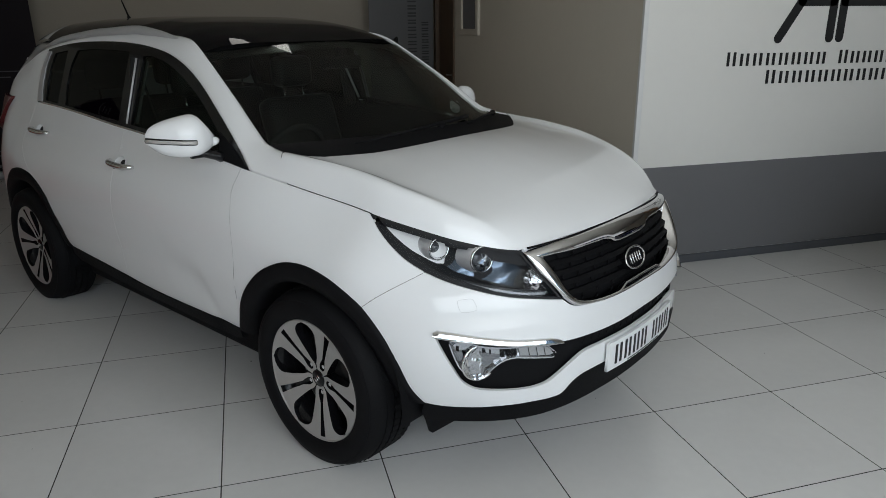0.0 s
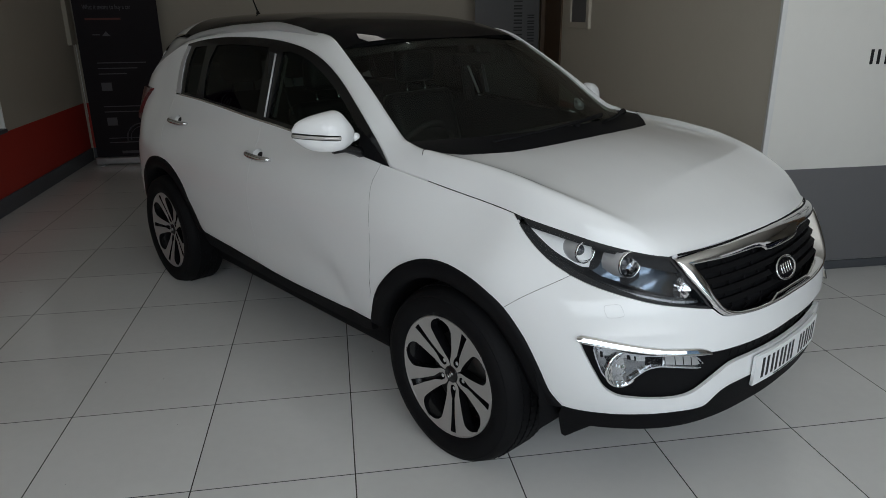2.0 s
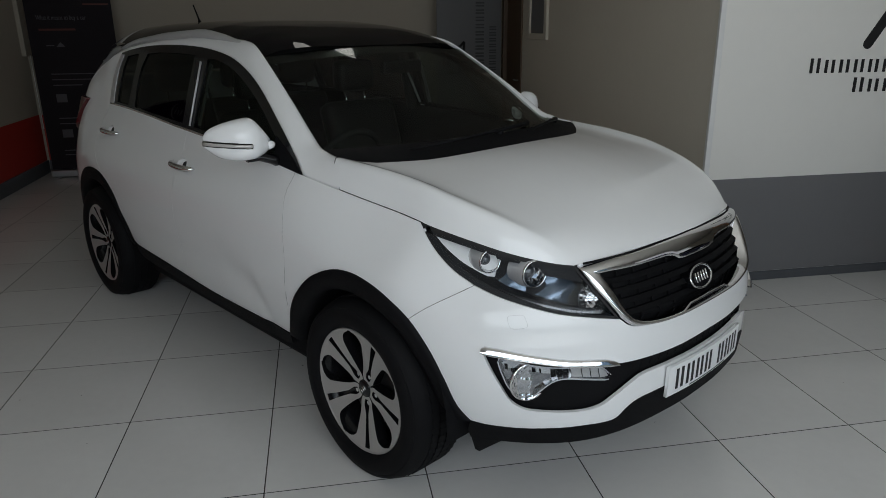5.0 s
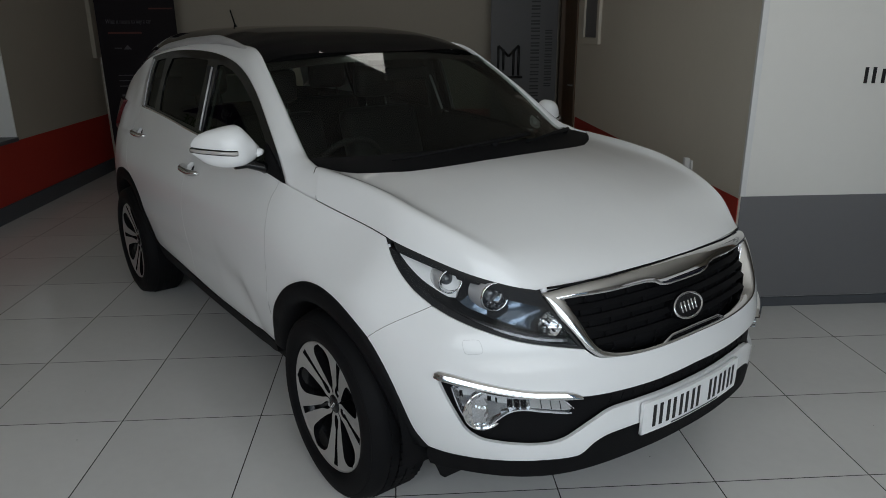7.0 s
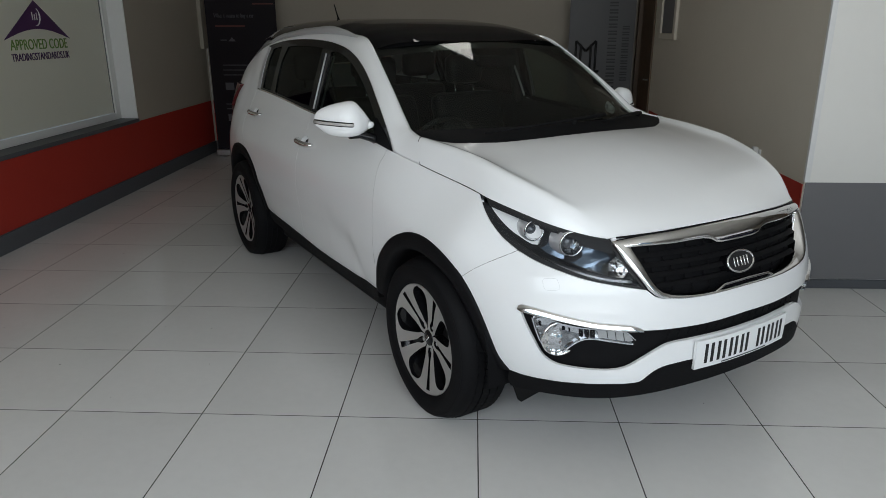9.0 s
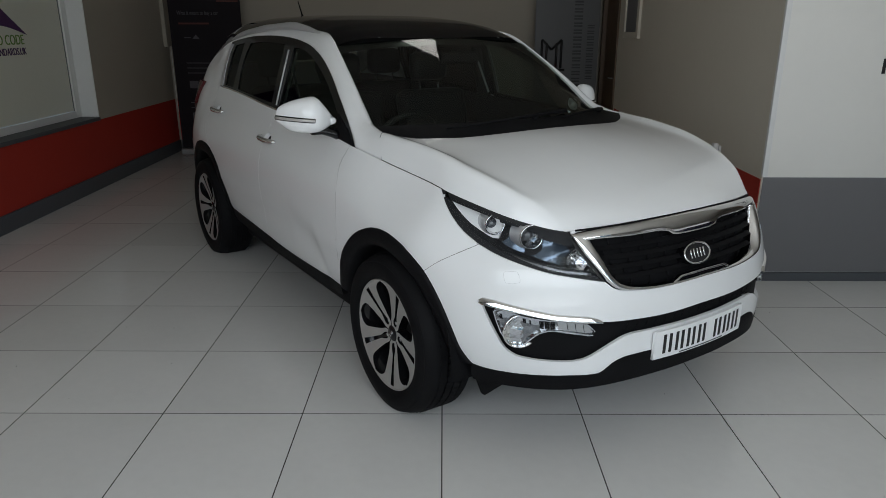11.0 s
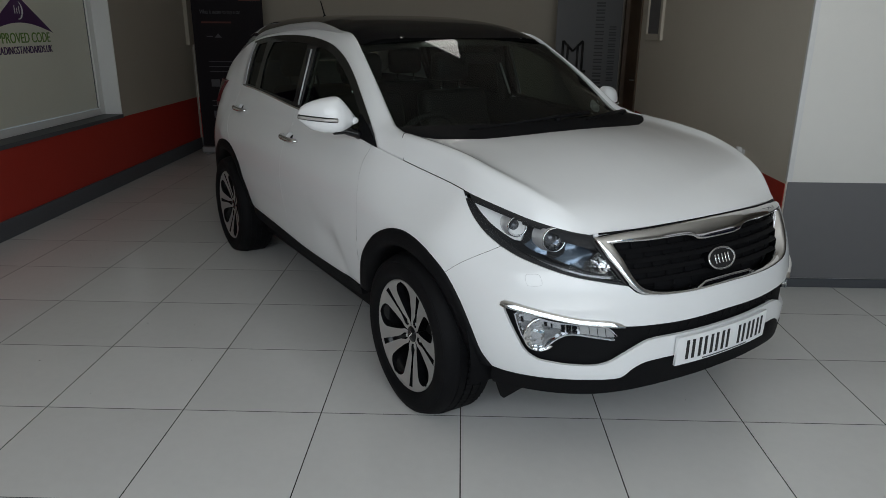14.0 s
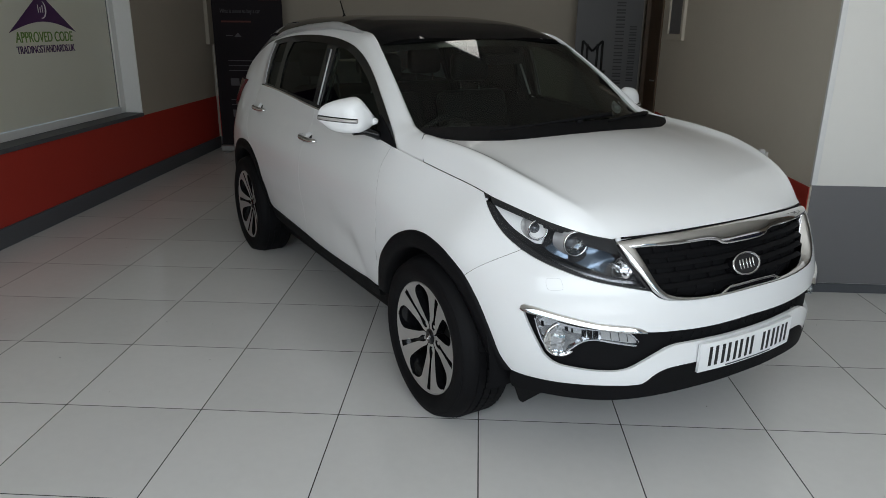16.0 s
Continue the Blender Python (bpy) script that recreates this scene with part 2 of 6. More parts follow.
def tube(name, path, radius, mat, parent=None, label="", sides=10, flat=1.0):
    """Round bar along a path of points; flat squashes it in z."""
    path = [Vector(p) for p in path]
    verts, faces = [], []
    for i, p in enumerate(path):
        d = (path[min(i + 1, len(path) - 1)] - path[max(i - 1, 0)]).normalized()
        up = Vector((0, 0, 1)) if abs(d.z) < 0.9 else Vector((1, 0, 0))
        a = d.cross(up).normalized()
        b = a.cross(d).normalized()
        r = radius[i] if isinstance(radius, (list, tuple)) else radius
        for k in range(sides):
            t = 2 * math.pi * k / sides
            verts.append(p + a * math.cos(t) * r + b * math.sin(t) * r * flat)
    for i in range(len(path) - 1):
        for k in range(sides):
            k2 = (k + 1) % sides
            faces.append((i * sides + k, i * sides + k2, (i + 1) * sides + k2, (i + 1) * sides + k))
    faces.append(tuple(reversed(range(sides))))
    faces.append(tuple((len(path) - 1) * sides + k for k in range(sides)))
    return mesh_object(name, verts, faces, mat, parent, label)


def curve_pts(points, n=8):
    """Smooth curve through points (any dimension), n steps a span."""
    P = np.array(points, float)
    d = np.concatenate([[0], np.cumsum(np.sqrt(np.linalg.norm(np.diff(P, axis=0), axis=1)) + 1e-9)])
    m = np.gradient(P, d, axis=0) if len(P) > 2 else np.array([(P[1] - P[0]) / d[1]] * 2)
    out = []
    for i in range(len(P) - 1):
        h = d[i + 1] - d[i]
        for s in np.arange(n) / n:
            out.append((2 * s**3 - 3 * s**2 + 1) * P[i] + (s**3 - 2 * s**2 + s) * h * m[i] + (3 * s**2 - 2 * s**3) * P[i + 1] + (s**3 - s**2) * h * m[i + 1])
    out.append(P[-1])
    return np.array(out)


def lettering(name, body, size, m, mat, parent=None, label="", width=None, depth=0.002):
    """Words cut from vinyl: a text turned into a mesh, centred, lying in the pose m."""
    cu = bpy.data.curves.new(name, 'FONT')
    cu.body, cu.size, cu.extrude, cu.align_x = body, size, depth, 'CENTER'
    tmp = bpy.data.objects.new(name, cu)
    scene.collection.objects.link(tmp)
    dg = bpy.context.evaluated_depsgraph_get()
    me = bpy.data.meshes.new_from_object(tmp.evaluated_get(dg))
    bpy.data.objects.remove(tmp)
    me.materials.clear()
    me.materials.append(mat)
    ob = new(name, me)
    xs = [v.co.x for v in me.vertices]
    k = width / (max(xs) - min(xs)) if width else 1
    ob.parent = parent
    ob.matrix_basis = m @ Matrix.Diagonal((k, 1, 1, 1))
    if label:
        ob["label"] = label
    return ob

# ---- the showroom ----
XL, XR, YB, YF, XE, ZC = -3.50, 2.008, 6.60, -3.60, 8.40, 3.00
T = 0.60

floor = structure("floor", box_bm(XL - 0.3, XE + 0.3, YF - 0.3, YB + 0.3, -0.15, -0.0003), GROUT, "grey floor bed with dark grout lines between tiles", "floor")
structure("ceiling", box_bm(XL - 0.3, XE + 0.3, YF - 0.3, YB + 0.3, ZC, ZC + 0.2), CEILING, "plain grey showroom ceiling", "ceiling")

# side wall with the film-covered window
W0, W1, WZ0, WZ1 = 0.6, 4.50, 0.70, 2.45
bm = bmesh.new()
box_bm(XL - 0.30, XL, W1, YB, 0, ZC, bm=bm)
box_bm(XL - 0.30, XL, W0, W1, 0, WZ0 - 0.03, bm=bm)
box_bm(XL - 0.30, XL, W0, W1, WZ1, ZC, bm=bm)
wall_left = structure("wall_left", bm, WALL_BEIGE, "beige painted side wall with a wide window", "wall")
part("dado_band", box_bm(XL - 0.01, XL + 0.004, W0, YB - 0.005, 0.14, 0.672, 0.001), WALL_RED, wall_left, "deep red painted band below the window")
part("baseboard", box_bm(XL - 0.01, XL + 0.022, W0, YB - 0.005, 0, 0.145, 0.004), SKIRT, wall_left, "dark grey painted skirting board")
wall_left_front = structure("wall_left_front", box_bm(XL - 0.30, XL - 0.002, YF, W0 - 0.001, 0, ZC), WALL_BEIGE, "plain beige side wall near the shop front", "wall")
part("dado_band", box_bm(XL - 0.01, XL + 0.004, YF + 0.005, W0 - 0.002, 0.14, 0.672, 0.001), WALL_RED, wall_left_front, "deep red painted band")
part("baseboard", box_bm(XL - 0.01, XL + 0.022, YF + 0.005, W0 - 0.002, 0, 0.145, 0.004), SKIRT, wall_left_front, "dark grey painted skirting board")
part("reveal", box_bm(XL - 0.22, XL + 0.003, W1 - 0.004, W1 + 0.01, WZ0, WZ1, 0.001), TRIM_WHITE, wall_left, "white painted window reveal")
win = tagged(new("window_1"), "wide window covered with pale frosted film", "window", kind="structure")
part("window_sill", box_bm(XL - 0.22, XL + 0.022, W0, W1 - 0.006, WZ0 - 0.032, WZ0 + 0.004, 0.005), SKIRT, win, "dark grey painted window sill")
GX = XL - 0.185
part("pane", box_bm(GX - 0.01, GX, W0 + 0.06, W1 - 0.09, WZ0 + 0.075, WZ1 - 0.06), FROST, win)
fr = bmesh.new()
box_bm(GX - 0.03, GX + 0.022, W1 - 0.10, W1 - 0.006, WZ0 + 0.005, WZ1, 0.004, fr)
box_bm(GX - 0.03, GX + 0.022, W0, W1 - 0.102, WZ0 + 0.005, WZ0 + 0.07, 0.004, fr)
box_bm(GX - 0.03, GX + 0.022, W0, W1 - 0.102, WZ1 - 0.07, WZ1, 0.004, fr)
box_bm(GX - 0.03, GX + 0.022, W0, W0 + 0.06, WZ0 + 0.072, WZ1 - 0.072, 0.004, fr)
part("window_frame", fr, TRIM_WHITE, win, "white window frame")
part("gasket", box_bm(GX + 0.0005, GX + 0.006, W1 - 0.112, W1 - 0.102, WZ0 + 0.072, WZ1 - 0.072), CHANNEL, win, "thin grey glazing gasket")

# vinyl sign on the window film: an arched triangle over two lines of words
sign = empty("window_sign", "purple and green vinyl sign stuck to the frosted window", "sign")
SY0, SY1, SZ = 2.865, 3.80, 1.504
pts = [(SY0, SZ)] + [(SY0 + (SY1 - SY0) * a, SZ + 0.085 * math.sin(math.pi * a)) for a in np.linspace(0.04, 0.96, 22)] + [(SY1, SZ)]
tops = [(SY1 - (SY1 - SY0) * 0.5 * a, SZ + 0.312 * a) for a in np.linspace(0.02, 1, 10)] + [(SY0 + (SY1 - SY0) * 0.5 * a, SZ + 0.312 * a) for a in np.linspace(1, 0.02, 10)][1:]
loop = pts + tops
n = len(loop)
mesh_object("triangle", [(GX + 0.003, y, z) for y, z in loop] + [(GX + 0.0005, y, z) for y, z in loop],
            [tuple(range(n))] + [(i, (i + 1) % n, n + (i + 1) % n, n + i) for i in range(n)], PURPLE, sign, "purple arched triangle", False)
arc = [(GX + 0.004, 3.345 + 0.060 * math.cos(t) - 0.02, 1.688 + 0.072 * math.sin(t)) for t in np.linspace(-1.75, 1.1, 14)]
tube("swirl", arc, [.002 + .005 * math.sin(math.pi * k / 13) for k in range(14)], TRIM_WHITE, sign, "white curved stroke", 6)
for y_, h_ in ((3.285, .062), (3.315, .045), (3.345, .058)):
    part("mark", box_bm(GX + 0.003, GX + 0.0045, y_ - .005, y_ + .005, 1.66, 1.66 + h_), TRIM_WHITE, sign, "small white upright mark")
lettering("caption", "APPROVED CODE", 0.118, pose(GX + 0.003, 3.335, 1.428, 90, 0, 90), GREEN, sign, "green words", 0.80)
lettering("caption", "TRADINGSTANDARDS.UK", 0.085, pose(GX + 0.003, 3.335, 1.342, 90, 0, 90), PURPLE, sign, "purple words", 0.82)

# far wall
bm = box_bm(XL, XR + 0.2, YB, YB + 0.25, 0, ZC)
wall_back = structure("wall_back", bm, WALL_BEIGE, "beige painted far wall", "wall")
part("dado_band", box_bm(XL + 0.03, XR - 0.03, YB - 0.004, YB + 0.01, 0.14, 0.672, 0.001), WALL_RED, wall_back, "deep red painted band")
part("baseboard", box_bm(XL + 0.03, XR - 0.03, YB - 0.022, YB + 0.01, 0, 0.145, 0.004), SKIRT, wall_back, "dark grey painted skirting board")

# wall running back from the white panel wall, with a brown door near the far corner
D0, D1, DZ = 5.72, 6.50, 2.04
bm = bmesh.new()
box_bm(XR, XR + 0.17, 1.805, D0, 0, ZC, bm=bm)
box_bm(XR, XR + 0.17, D1, YB, 0, ZC, bm=bm)
box_bm(XR, XR + 0.17, D0, D1, DZ, ZC, bm=bm)
wall_return = structure("wall_return", bm, WALL_BEIGE_LIT, "beige side wall behind the car with light put into its paint", "wall")
part("plaster_return", box_bm(XR, XR + 0.003, 1.672, 1.805, 0, ZC), WALL_BEIGE_LIT, wall_return)
part("dado_band", box_bm(XR - 0.004, XR + 0.01, 1.68, D0 - 0.08, 0.14, 0.672, 0.001), WALL_RED, wall_return, "deep red painted band")
part("baseboard", box_bm(XR - 0.022, XR + 0.01, 1.68, D0 - 0.08, 0, 0.145, 0.004), SKIRT, wall_return, "dark grey painted skirting board")
door = tagged(new("door_1"), "closed brown wooden door in the far corner", "door", kind="structure")
part("door_leaf", box_bm(XR + 0.03, XR + 0.075, D0 + 0.045, D1 - 0.045, 0.008, DZ - 0.045, 0.003), WOOD, door)
bm = bmesh.new()
box_bm(XR - 0.018, XR + 0.12, D0 - 0.03, D0 + 0.042, 0, DZ, 0.004, bm)
box_bm(XR - 0.018, XR + 0.12, D1 - 0.042, D1 + 0.03, 0, DZ, 0.004, bm)
box_bm(XR - 0.018, XR + 0.12, D0 - 0.03, D1 + 0.03, DZ - 0.042 + 0.045, DZ + 0.06, 0.004, bm)
part("door_frame", bm, WOOD, door, "brown wooden door frame")
tube("door_handle", [(XR + 0.03, D0 + 0.12, 1.0), (XR - 0.02, D0 + 0.12, 1.0), (XR - 0.025, D0 + 0.22, 1.0)], 0.009, ALU, door, "metal lever handle")

# narrow framed slot in that wall
fb = empty("wall_frame", "narrow white framed panel with a dark recess on the wall", "frame")
bm = bmesh.new()
box_bm(XR - 0.03, XR, 4.78, 4.86, 1.47, 2.3, 0.004, bm)
box_bm(XR - 0.03, XR, 5.34, 5.42, 1.47, 2.3, 0.004, bm)
box_bm(XR - 0.03, XR, 4.862, 5.338, 1.47, 1.53, 0.004, bm)
box_bm(XR - 0.03, XR, 4.862, 5.338, 2.24, 2.3, 0.004, bm)
part("frame", bm, WALL_BEIGE_LIT, fb, "painted frame")
part("panel", box_bm(XR - 0.012, XR - 0.001, 4.864, 5.336, 1.532, 2.238), WALL_GREY, fb, "dark grey panel")

# small white socket standing on top of the dado
so = empty("wall_socket", "small white wall socket with a plug above the red band", "socket")
part("plate", box_bm(XR - 0.012, XR, 2.36, 2.50, 0.70, 0.77, 0.003), TRIM_WHITE, so)
part("plug", box_bm(XR - 0.05, XR - 0.0125, 2.38, 2.42, 0.705, 0.785, 0.006), TRIM_WHITE, so)

# white panel wall with the dealership sign
PX0, PX1, PY = 2.012, 4.88, 1.66
wall_panel = structure("wall_panel", box_bm(PX0, PX1, PY + 0.003, PY + 0.14, 0, ZC), WALL_WHITE, "white wall with a dark grey lower half", "wall")
part("dado_band", box_bm(PX0 + 0.001, PX1 - 0.001, PY - 0.001, PY + 0.01, 0.06, 0.688, 0.001), WALL_GREY, wall_panel, "dark grey painted lower half")
part("baseboard", box_bm(PX0 + 0.001, PX1 - 0.001, PY - 0.012, PY + 0.01, 0, 0.058, 0.003), SKIRT, wall_panel, "grey skirting strip")
part("corner_bead", box_bm(PX0 - 0.010, PX0 + 0.024, PY - 0.006, PY + 0.02, 0.69, ZC - 0.002, 0.003), TRIM_WHITE, wall_panel, "white corner bead")
part("end_strip", box_bm(PX1 + 0.0005, PX1 + 0.05, PY - 0.004, PY + 0.14, 0, ZC - 0.002, 0.003), SKIRT, wall_panel, "dark grey end strip")
SIGNY = PY - 0.0005
lset = empty("wall_sign", "black dealership emblem and lettering on the white wall", "sign")


def letter_bars(parent, words, x0, x1, zb, h, spread=0.32):
    """A line of lettering as upright plain bars, one for each character."""
    count = sum(len(w) for w in words)
    pitch = (x1 - x0) / (count + 0.8 * (len(words) - 1))
    x = x0
    for w in words:
        for ch in range(len(w)):
            for f0, f1 in ((0.10, 0.28), (0.56, 0.74)):
                part("bar", box_bm(x + pitch * f0, x + pitch * f1, SIGNY - 0.0025, SIGNY + 0.002, zb, zb + h * (1.12 if ch == 0 else 1)), BLACK_INK, parent)
            x += pitch
        x += pitch * 0.8


letter_bars(lset, ("#" * 8, "#" * 8), 2.62, 4.31, 1.322, 0.078)
letter_bars(lset, ("#" * 10,), 2.935, 4.0, 1.204, 0.078)


def stroke(parent, a, b, r=0.031):
    ax, az, bx, bz = *a, *b
    d = Vector((bx - ax, 0, bz - az)).normalized()
    nrm = Vector((-d.z, 0, d.x))
    loop = []
    for c, s in ((Vector((bx, 0, bz)), 1), (Vector((ax, 0, az)), -1)):
        for t in np.linspace(math.pi / 2, -math.pi / 2, 9):
            loop.append(c + d * math.cos(t) * r * s + nrm * math.sin(t) * r * s)
    n = len(loop)
    mesh_object("stroke", [(v.x, SIGNY - 0.0025, v.z) for v in loop] + [(v.x, SIGNY + 0.002, v.z) for v in loop],
                [tuple(range(n))] + [(i, (i + 1) % n, n + (i + 1) % n, n + i) for i in range(n)], BLACK_INK, parent, smooth=False)


stroke(lset, (3.00, 1.49), (3.42, 2.14))
stroke(lset, (3.405, 1.49), (3.405, 2.14))
stroke(lset, (3.487, 1.49), (3.487, 2.14))
stroke(lset, (3.487, 1.72), (4.02, 1.72))
stroke(lset, (3.15, 1.72), (3.40, 1.72))

# beyond the panel wall: timber screen and closing walls
structure("wall_east", box_bm(XE, XE + 0.25, YF, 2.9, 0, ZC), WALL_BEIGE, "plain beige side wall of the showroom", "wall")
structure("wall_north_east", box_bm(XR + 0.171, XE, 2.90, 3.1, 0, ZC), WALL_BEIGE, "plain beige wall behind the timber screen", "wall")
ts = empty("timber_screen", "orange-brown timber panel with a pale rail below", "panel")
part("board", box_bm(PX1 + 0.12, PX1 + 1.9, 2.18, 2.24, 0.062, 2.9, 0.004), WOOD_ORANGE, ts)
part("rail", box_bm(PX1 + 0.12, PX1 + 1.9, 2.16, 2.25, 0.0, 0.06, 0.004), WALL_BEIGE, ts, "pale beige lower rail")

# shop front
bm = bmesh.new()
box_bm(XL - 0.3, -3.1, YF - 0.25, YF, 0, ZC, bm=bm)
box_bm(4.4, XE + 0.25, YF - 0.25, YF, 0, ZC, bm=bm)
box_bm(-3.1, 4.4, YF - 0.25, YF, 2.82, ZC, bm=bm)
box_bm(-3.1, 4.4, YF - 0.25, YF, 0, 0.25, bm=bm)
structure("wall_front", bm, WALL_WHITE, "white shop front wall around wide glazing", "wall")
sf = tagged(new("window_2"), "wide glazed shop front with slim frames", "window", kind="structure")
bm = bmesh.new()
for x in (-3.1, -0.63, 1.85, 4.33):
    box_bm(x, x + 0.07, YF - 0.14, YF - 0.06, 0.25, 2.82, 0.004, bm)
part("window_frame", bm, ALU, sf, "slim aluminium frame")
for x in (-3.03, -0.56, 1.92):
    pane = part("pane", box_bm(x, x + 2.4, YF - 0.105, YF - 0.095, 0.25, 2.82), GLASS_SHOP, sf)
    pane.visible_shadow = False
structure("ground", box_bm(-60, 60, -80, YF - 0.26, -0.25, -0.12), material("pale_paving", (0.22, 0.215, 0.205), 0.85, noise_scale=1.0, vary=0.15, bump=0.2), "pale paved forecourt outside the shop front", "ground")


# roller banners by the far wall
def roller_banner(label, x0, x1, y, face, top=2.12):
    b = empty("roller_banner", label, "banner", "roller banners by the far wall")
    bm = box_bm(x0, x1, y - 0.002, y + 0.002, 0.09, top)
    part("sheet", bm, face, b)
    part("base", box_bm(x0 - 0.01, x1 + 0.01, y - 0.06, y + 0.06, 0.012, 0.09, 0.012), ALU, b, "silver banner base")
    part("top_rail", box_bm(x0 - 0.004, x1 + 0.004, y - 0.012, y + 0.012, top, top + 0.03, 0.004), ALU, b, "silver top rail")
    tube("pole", [((x0 + x1) / 2, y + 0.03, 0.09), ((x0 + x1) / 2, y + 0.016, top)], 0.008, ALU, b, "slim support pole")
    for xx in (x0 + 0.08, x1 - 0.08):
        part("foot", box_bm(xx - 0.025, xx + 0.025, y - 0.13, y + 0.13, 0, 0.0125, 0.003), ALU, b)
    return b


b1 = roller_banner("dark roller banner with pale printed text and icons", -3.33, -2.455, 6.25, BANNER_DARK)
lettering("caption", "What it means to buy a car", 0.07, pose(-2.98, 6.246, 1.71, 90, 0, 0), PRINT_PALE, b1, "pale printed words", 0.50)
part("bar", box_bm(-3.22, -2.85, 6.2452, 6.248, 1.60, 1.62), PRINT_RED, b1, "dim red printed line")
mesh_object("icon", [(-3.07, 6.2455, 1.43), (-2.98, 6.2455, 1.43), (-3.025, 6.2455, 1.48), (-3.07, 6.248, 1.43), (-2.98, 6.248, 1.43), (-3.025, 6.248, 1.48)],
            [(0, 1, 2), (5, 4, 3), (0, 3, 4, 1), (1, 4, 5, 2), (2, 5, 3, 0)], PRINT_PALE, b1, "pale triangle icon", False)
for z, w in ((1.44, 0.08), (1.14, 0.52), (1.08, 0.42), (1.02, 0.30), (0.66, 0.46), (0.60, 0.38), (0.30, 0.46), (0.25, 0.34)):
    part("bar", box_bm(-3.17, -3.17 + w, 6.2452, 6.248, z, z + 0.010), PRINT_PALE, b1)
for z in (0.84, 0.45):
    part("icon", box_bm(-3.16, -3.05, 6.2452, 6.248, z, z + 0.09, 0.001), PRINT_PALE, b1)
for r_, w_ in ((.17, .008), (.135, .005)):
    arc = [(-2.78 + r_ * 1.1 * math.cos(t), 6.2465, .30 + r_ * math.sin(t)) for t in np.linspace(.15, 3.3, 18)]
    tube("printed_arc", arc, w_, PRINT_PALE, b1, "pale arc of a printed car picture", 6)
part("print_block", box_bm(-2.60, -2.47, 6.2452, 6.248, .22, .46, .001), PRINT_RED, b1, "dim red part of a printed picture")
part("print_block", box_bm(-3.05, -2.62, 6.2455, 6.248, .125, .155), PRINT_PALE, b1)
part("print_block", box_bm(-2.74, -2.48, 6.2452, 6.248, 1.86, 1.875), PRINT_RED, b1)

b2 = roller_banner("grey roller banner with black emblem and vertical lettering", 1.125, 1.91, 6.28, BANNER_GREY, 2.12)


def banner_column(x, z0, z1, w, count):
    step = (z1 - z0) / count
    for k in range(count):
        for f in (.14, .54):
            part("bar", box_bm(x, x + w, 6.275, 6.277, z0 + step * (k + f), z0 + step * (k + f + .22)), BLACK_INK, b2)


banner_column(1.595, 0.75, 1.98, 0.105, 15)
banner_column(1.765, 0.95, 1.62, 0.085, 10)
for a, c in (((1.17, 1.10), (1.17, 1.38)), ((1.23, 1.10), (1.23, 1.34)), ((1.17, 1.38), (1.29, 1.26)), ((1.29, 1.26), (1.41, 1.38)), ((1.41, 1.38), (1.41, 1.04)), ((1.35, 1.34), (1.35, 1.04)), ((1.20, 1.02), (1.46, 1.02))):
    tube("stroke", [(a[0] + .045, 6.274, a[1] + .05), (c[0] + .045, 6.274, c[1] + .05)], 0.016, BLACK_INK, b2, sides=6)

# square light panel set into the ceiling over the car
lp = empty("ceiling_light", "pale oblong light panel set into the ceiling", "light")
part("frame", box_bm(-0.40, 0.28, 2.65, 3.14, ZC - 0.012, ZC + 0.01, 0.003), ALU, lp, "slim metal frame")
GLOW = bpy.data.materials.new("glowing_diffuser")
GLOW.use_nodes = True
GLOW.node_tree.nodes["Principled BSDF"].inputs["Emission Color"].default_value = (1, 0.97, 0.92, 1)
GLOW.node_tree.nodes["Principled BSDF"].inputs["Emission Strength"].default_value = 4.0
part("diffuser", box_bm(-0.37, 0.25, 2.68, 3.11, ZC - 0.016, ZC - 0.0125), GLOW, lp, "glowing diffuser")

# hanging blind cord and its cover by the window corner
bc = empty("blind_cord", "white blind cover with a hanging cord by the window", "cord")
part("cover", box_bm(XL + 0.001, XL + 0.05, 6.42, 6.585, 1.33, 2.6, 0.006), WALL_BEIGE, bc, "painted cover box")
tube("cord", [(XL + 0.06, 6.50, 1.34), (XL + 0.06, 6.50, 0.9), (XL + 0.06, 6.51, 0.52)], 0.004, TRIM_WHITE, bc, "white cord")

# ---- the white car ----
# Car space: x forward from the front axle, y to its left, z up. The body is a skin wound round the plan outline:
# u runs along the outline from the middle of the nose (right side positive), z is the height, and a profile sets the skin in.
CAR = empty("car", "white compact five-door sport utility car with black lower trim", "car")
CAR.matrix_basis = Matrix.Translation((0.520, 0.576, 0)) @ Matrix.Rotation(math.atan2(-0.832, 0.555), 4, 'Z')

PLAN = [(0.872, 0), (0.862, .2), (0.815, .45), (0.71, .64), (0.52, .795), (0.26, .884), (-.1, .910), (-.6, .915), (-1.4, .915), (-2.2, .912), (-2.8, .898), (-3.2, .835), (-3.43, .65), (-3.53, .3), (-3.55, 0)]


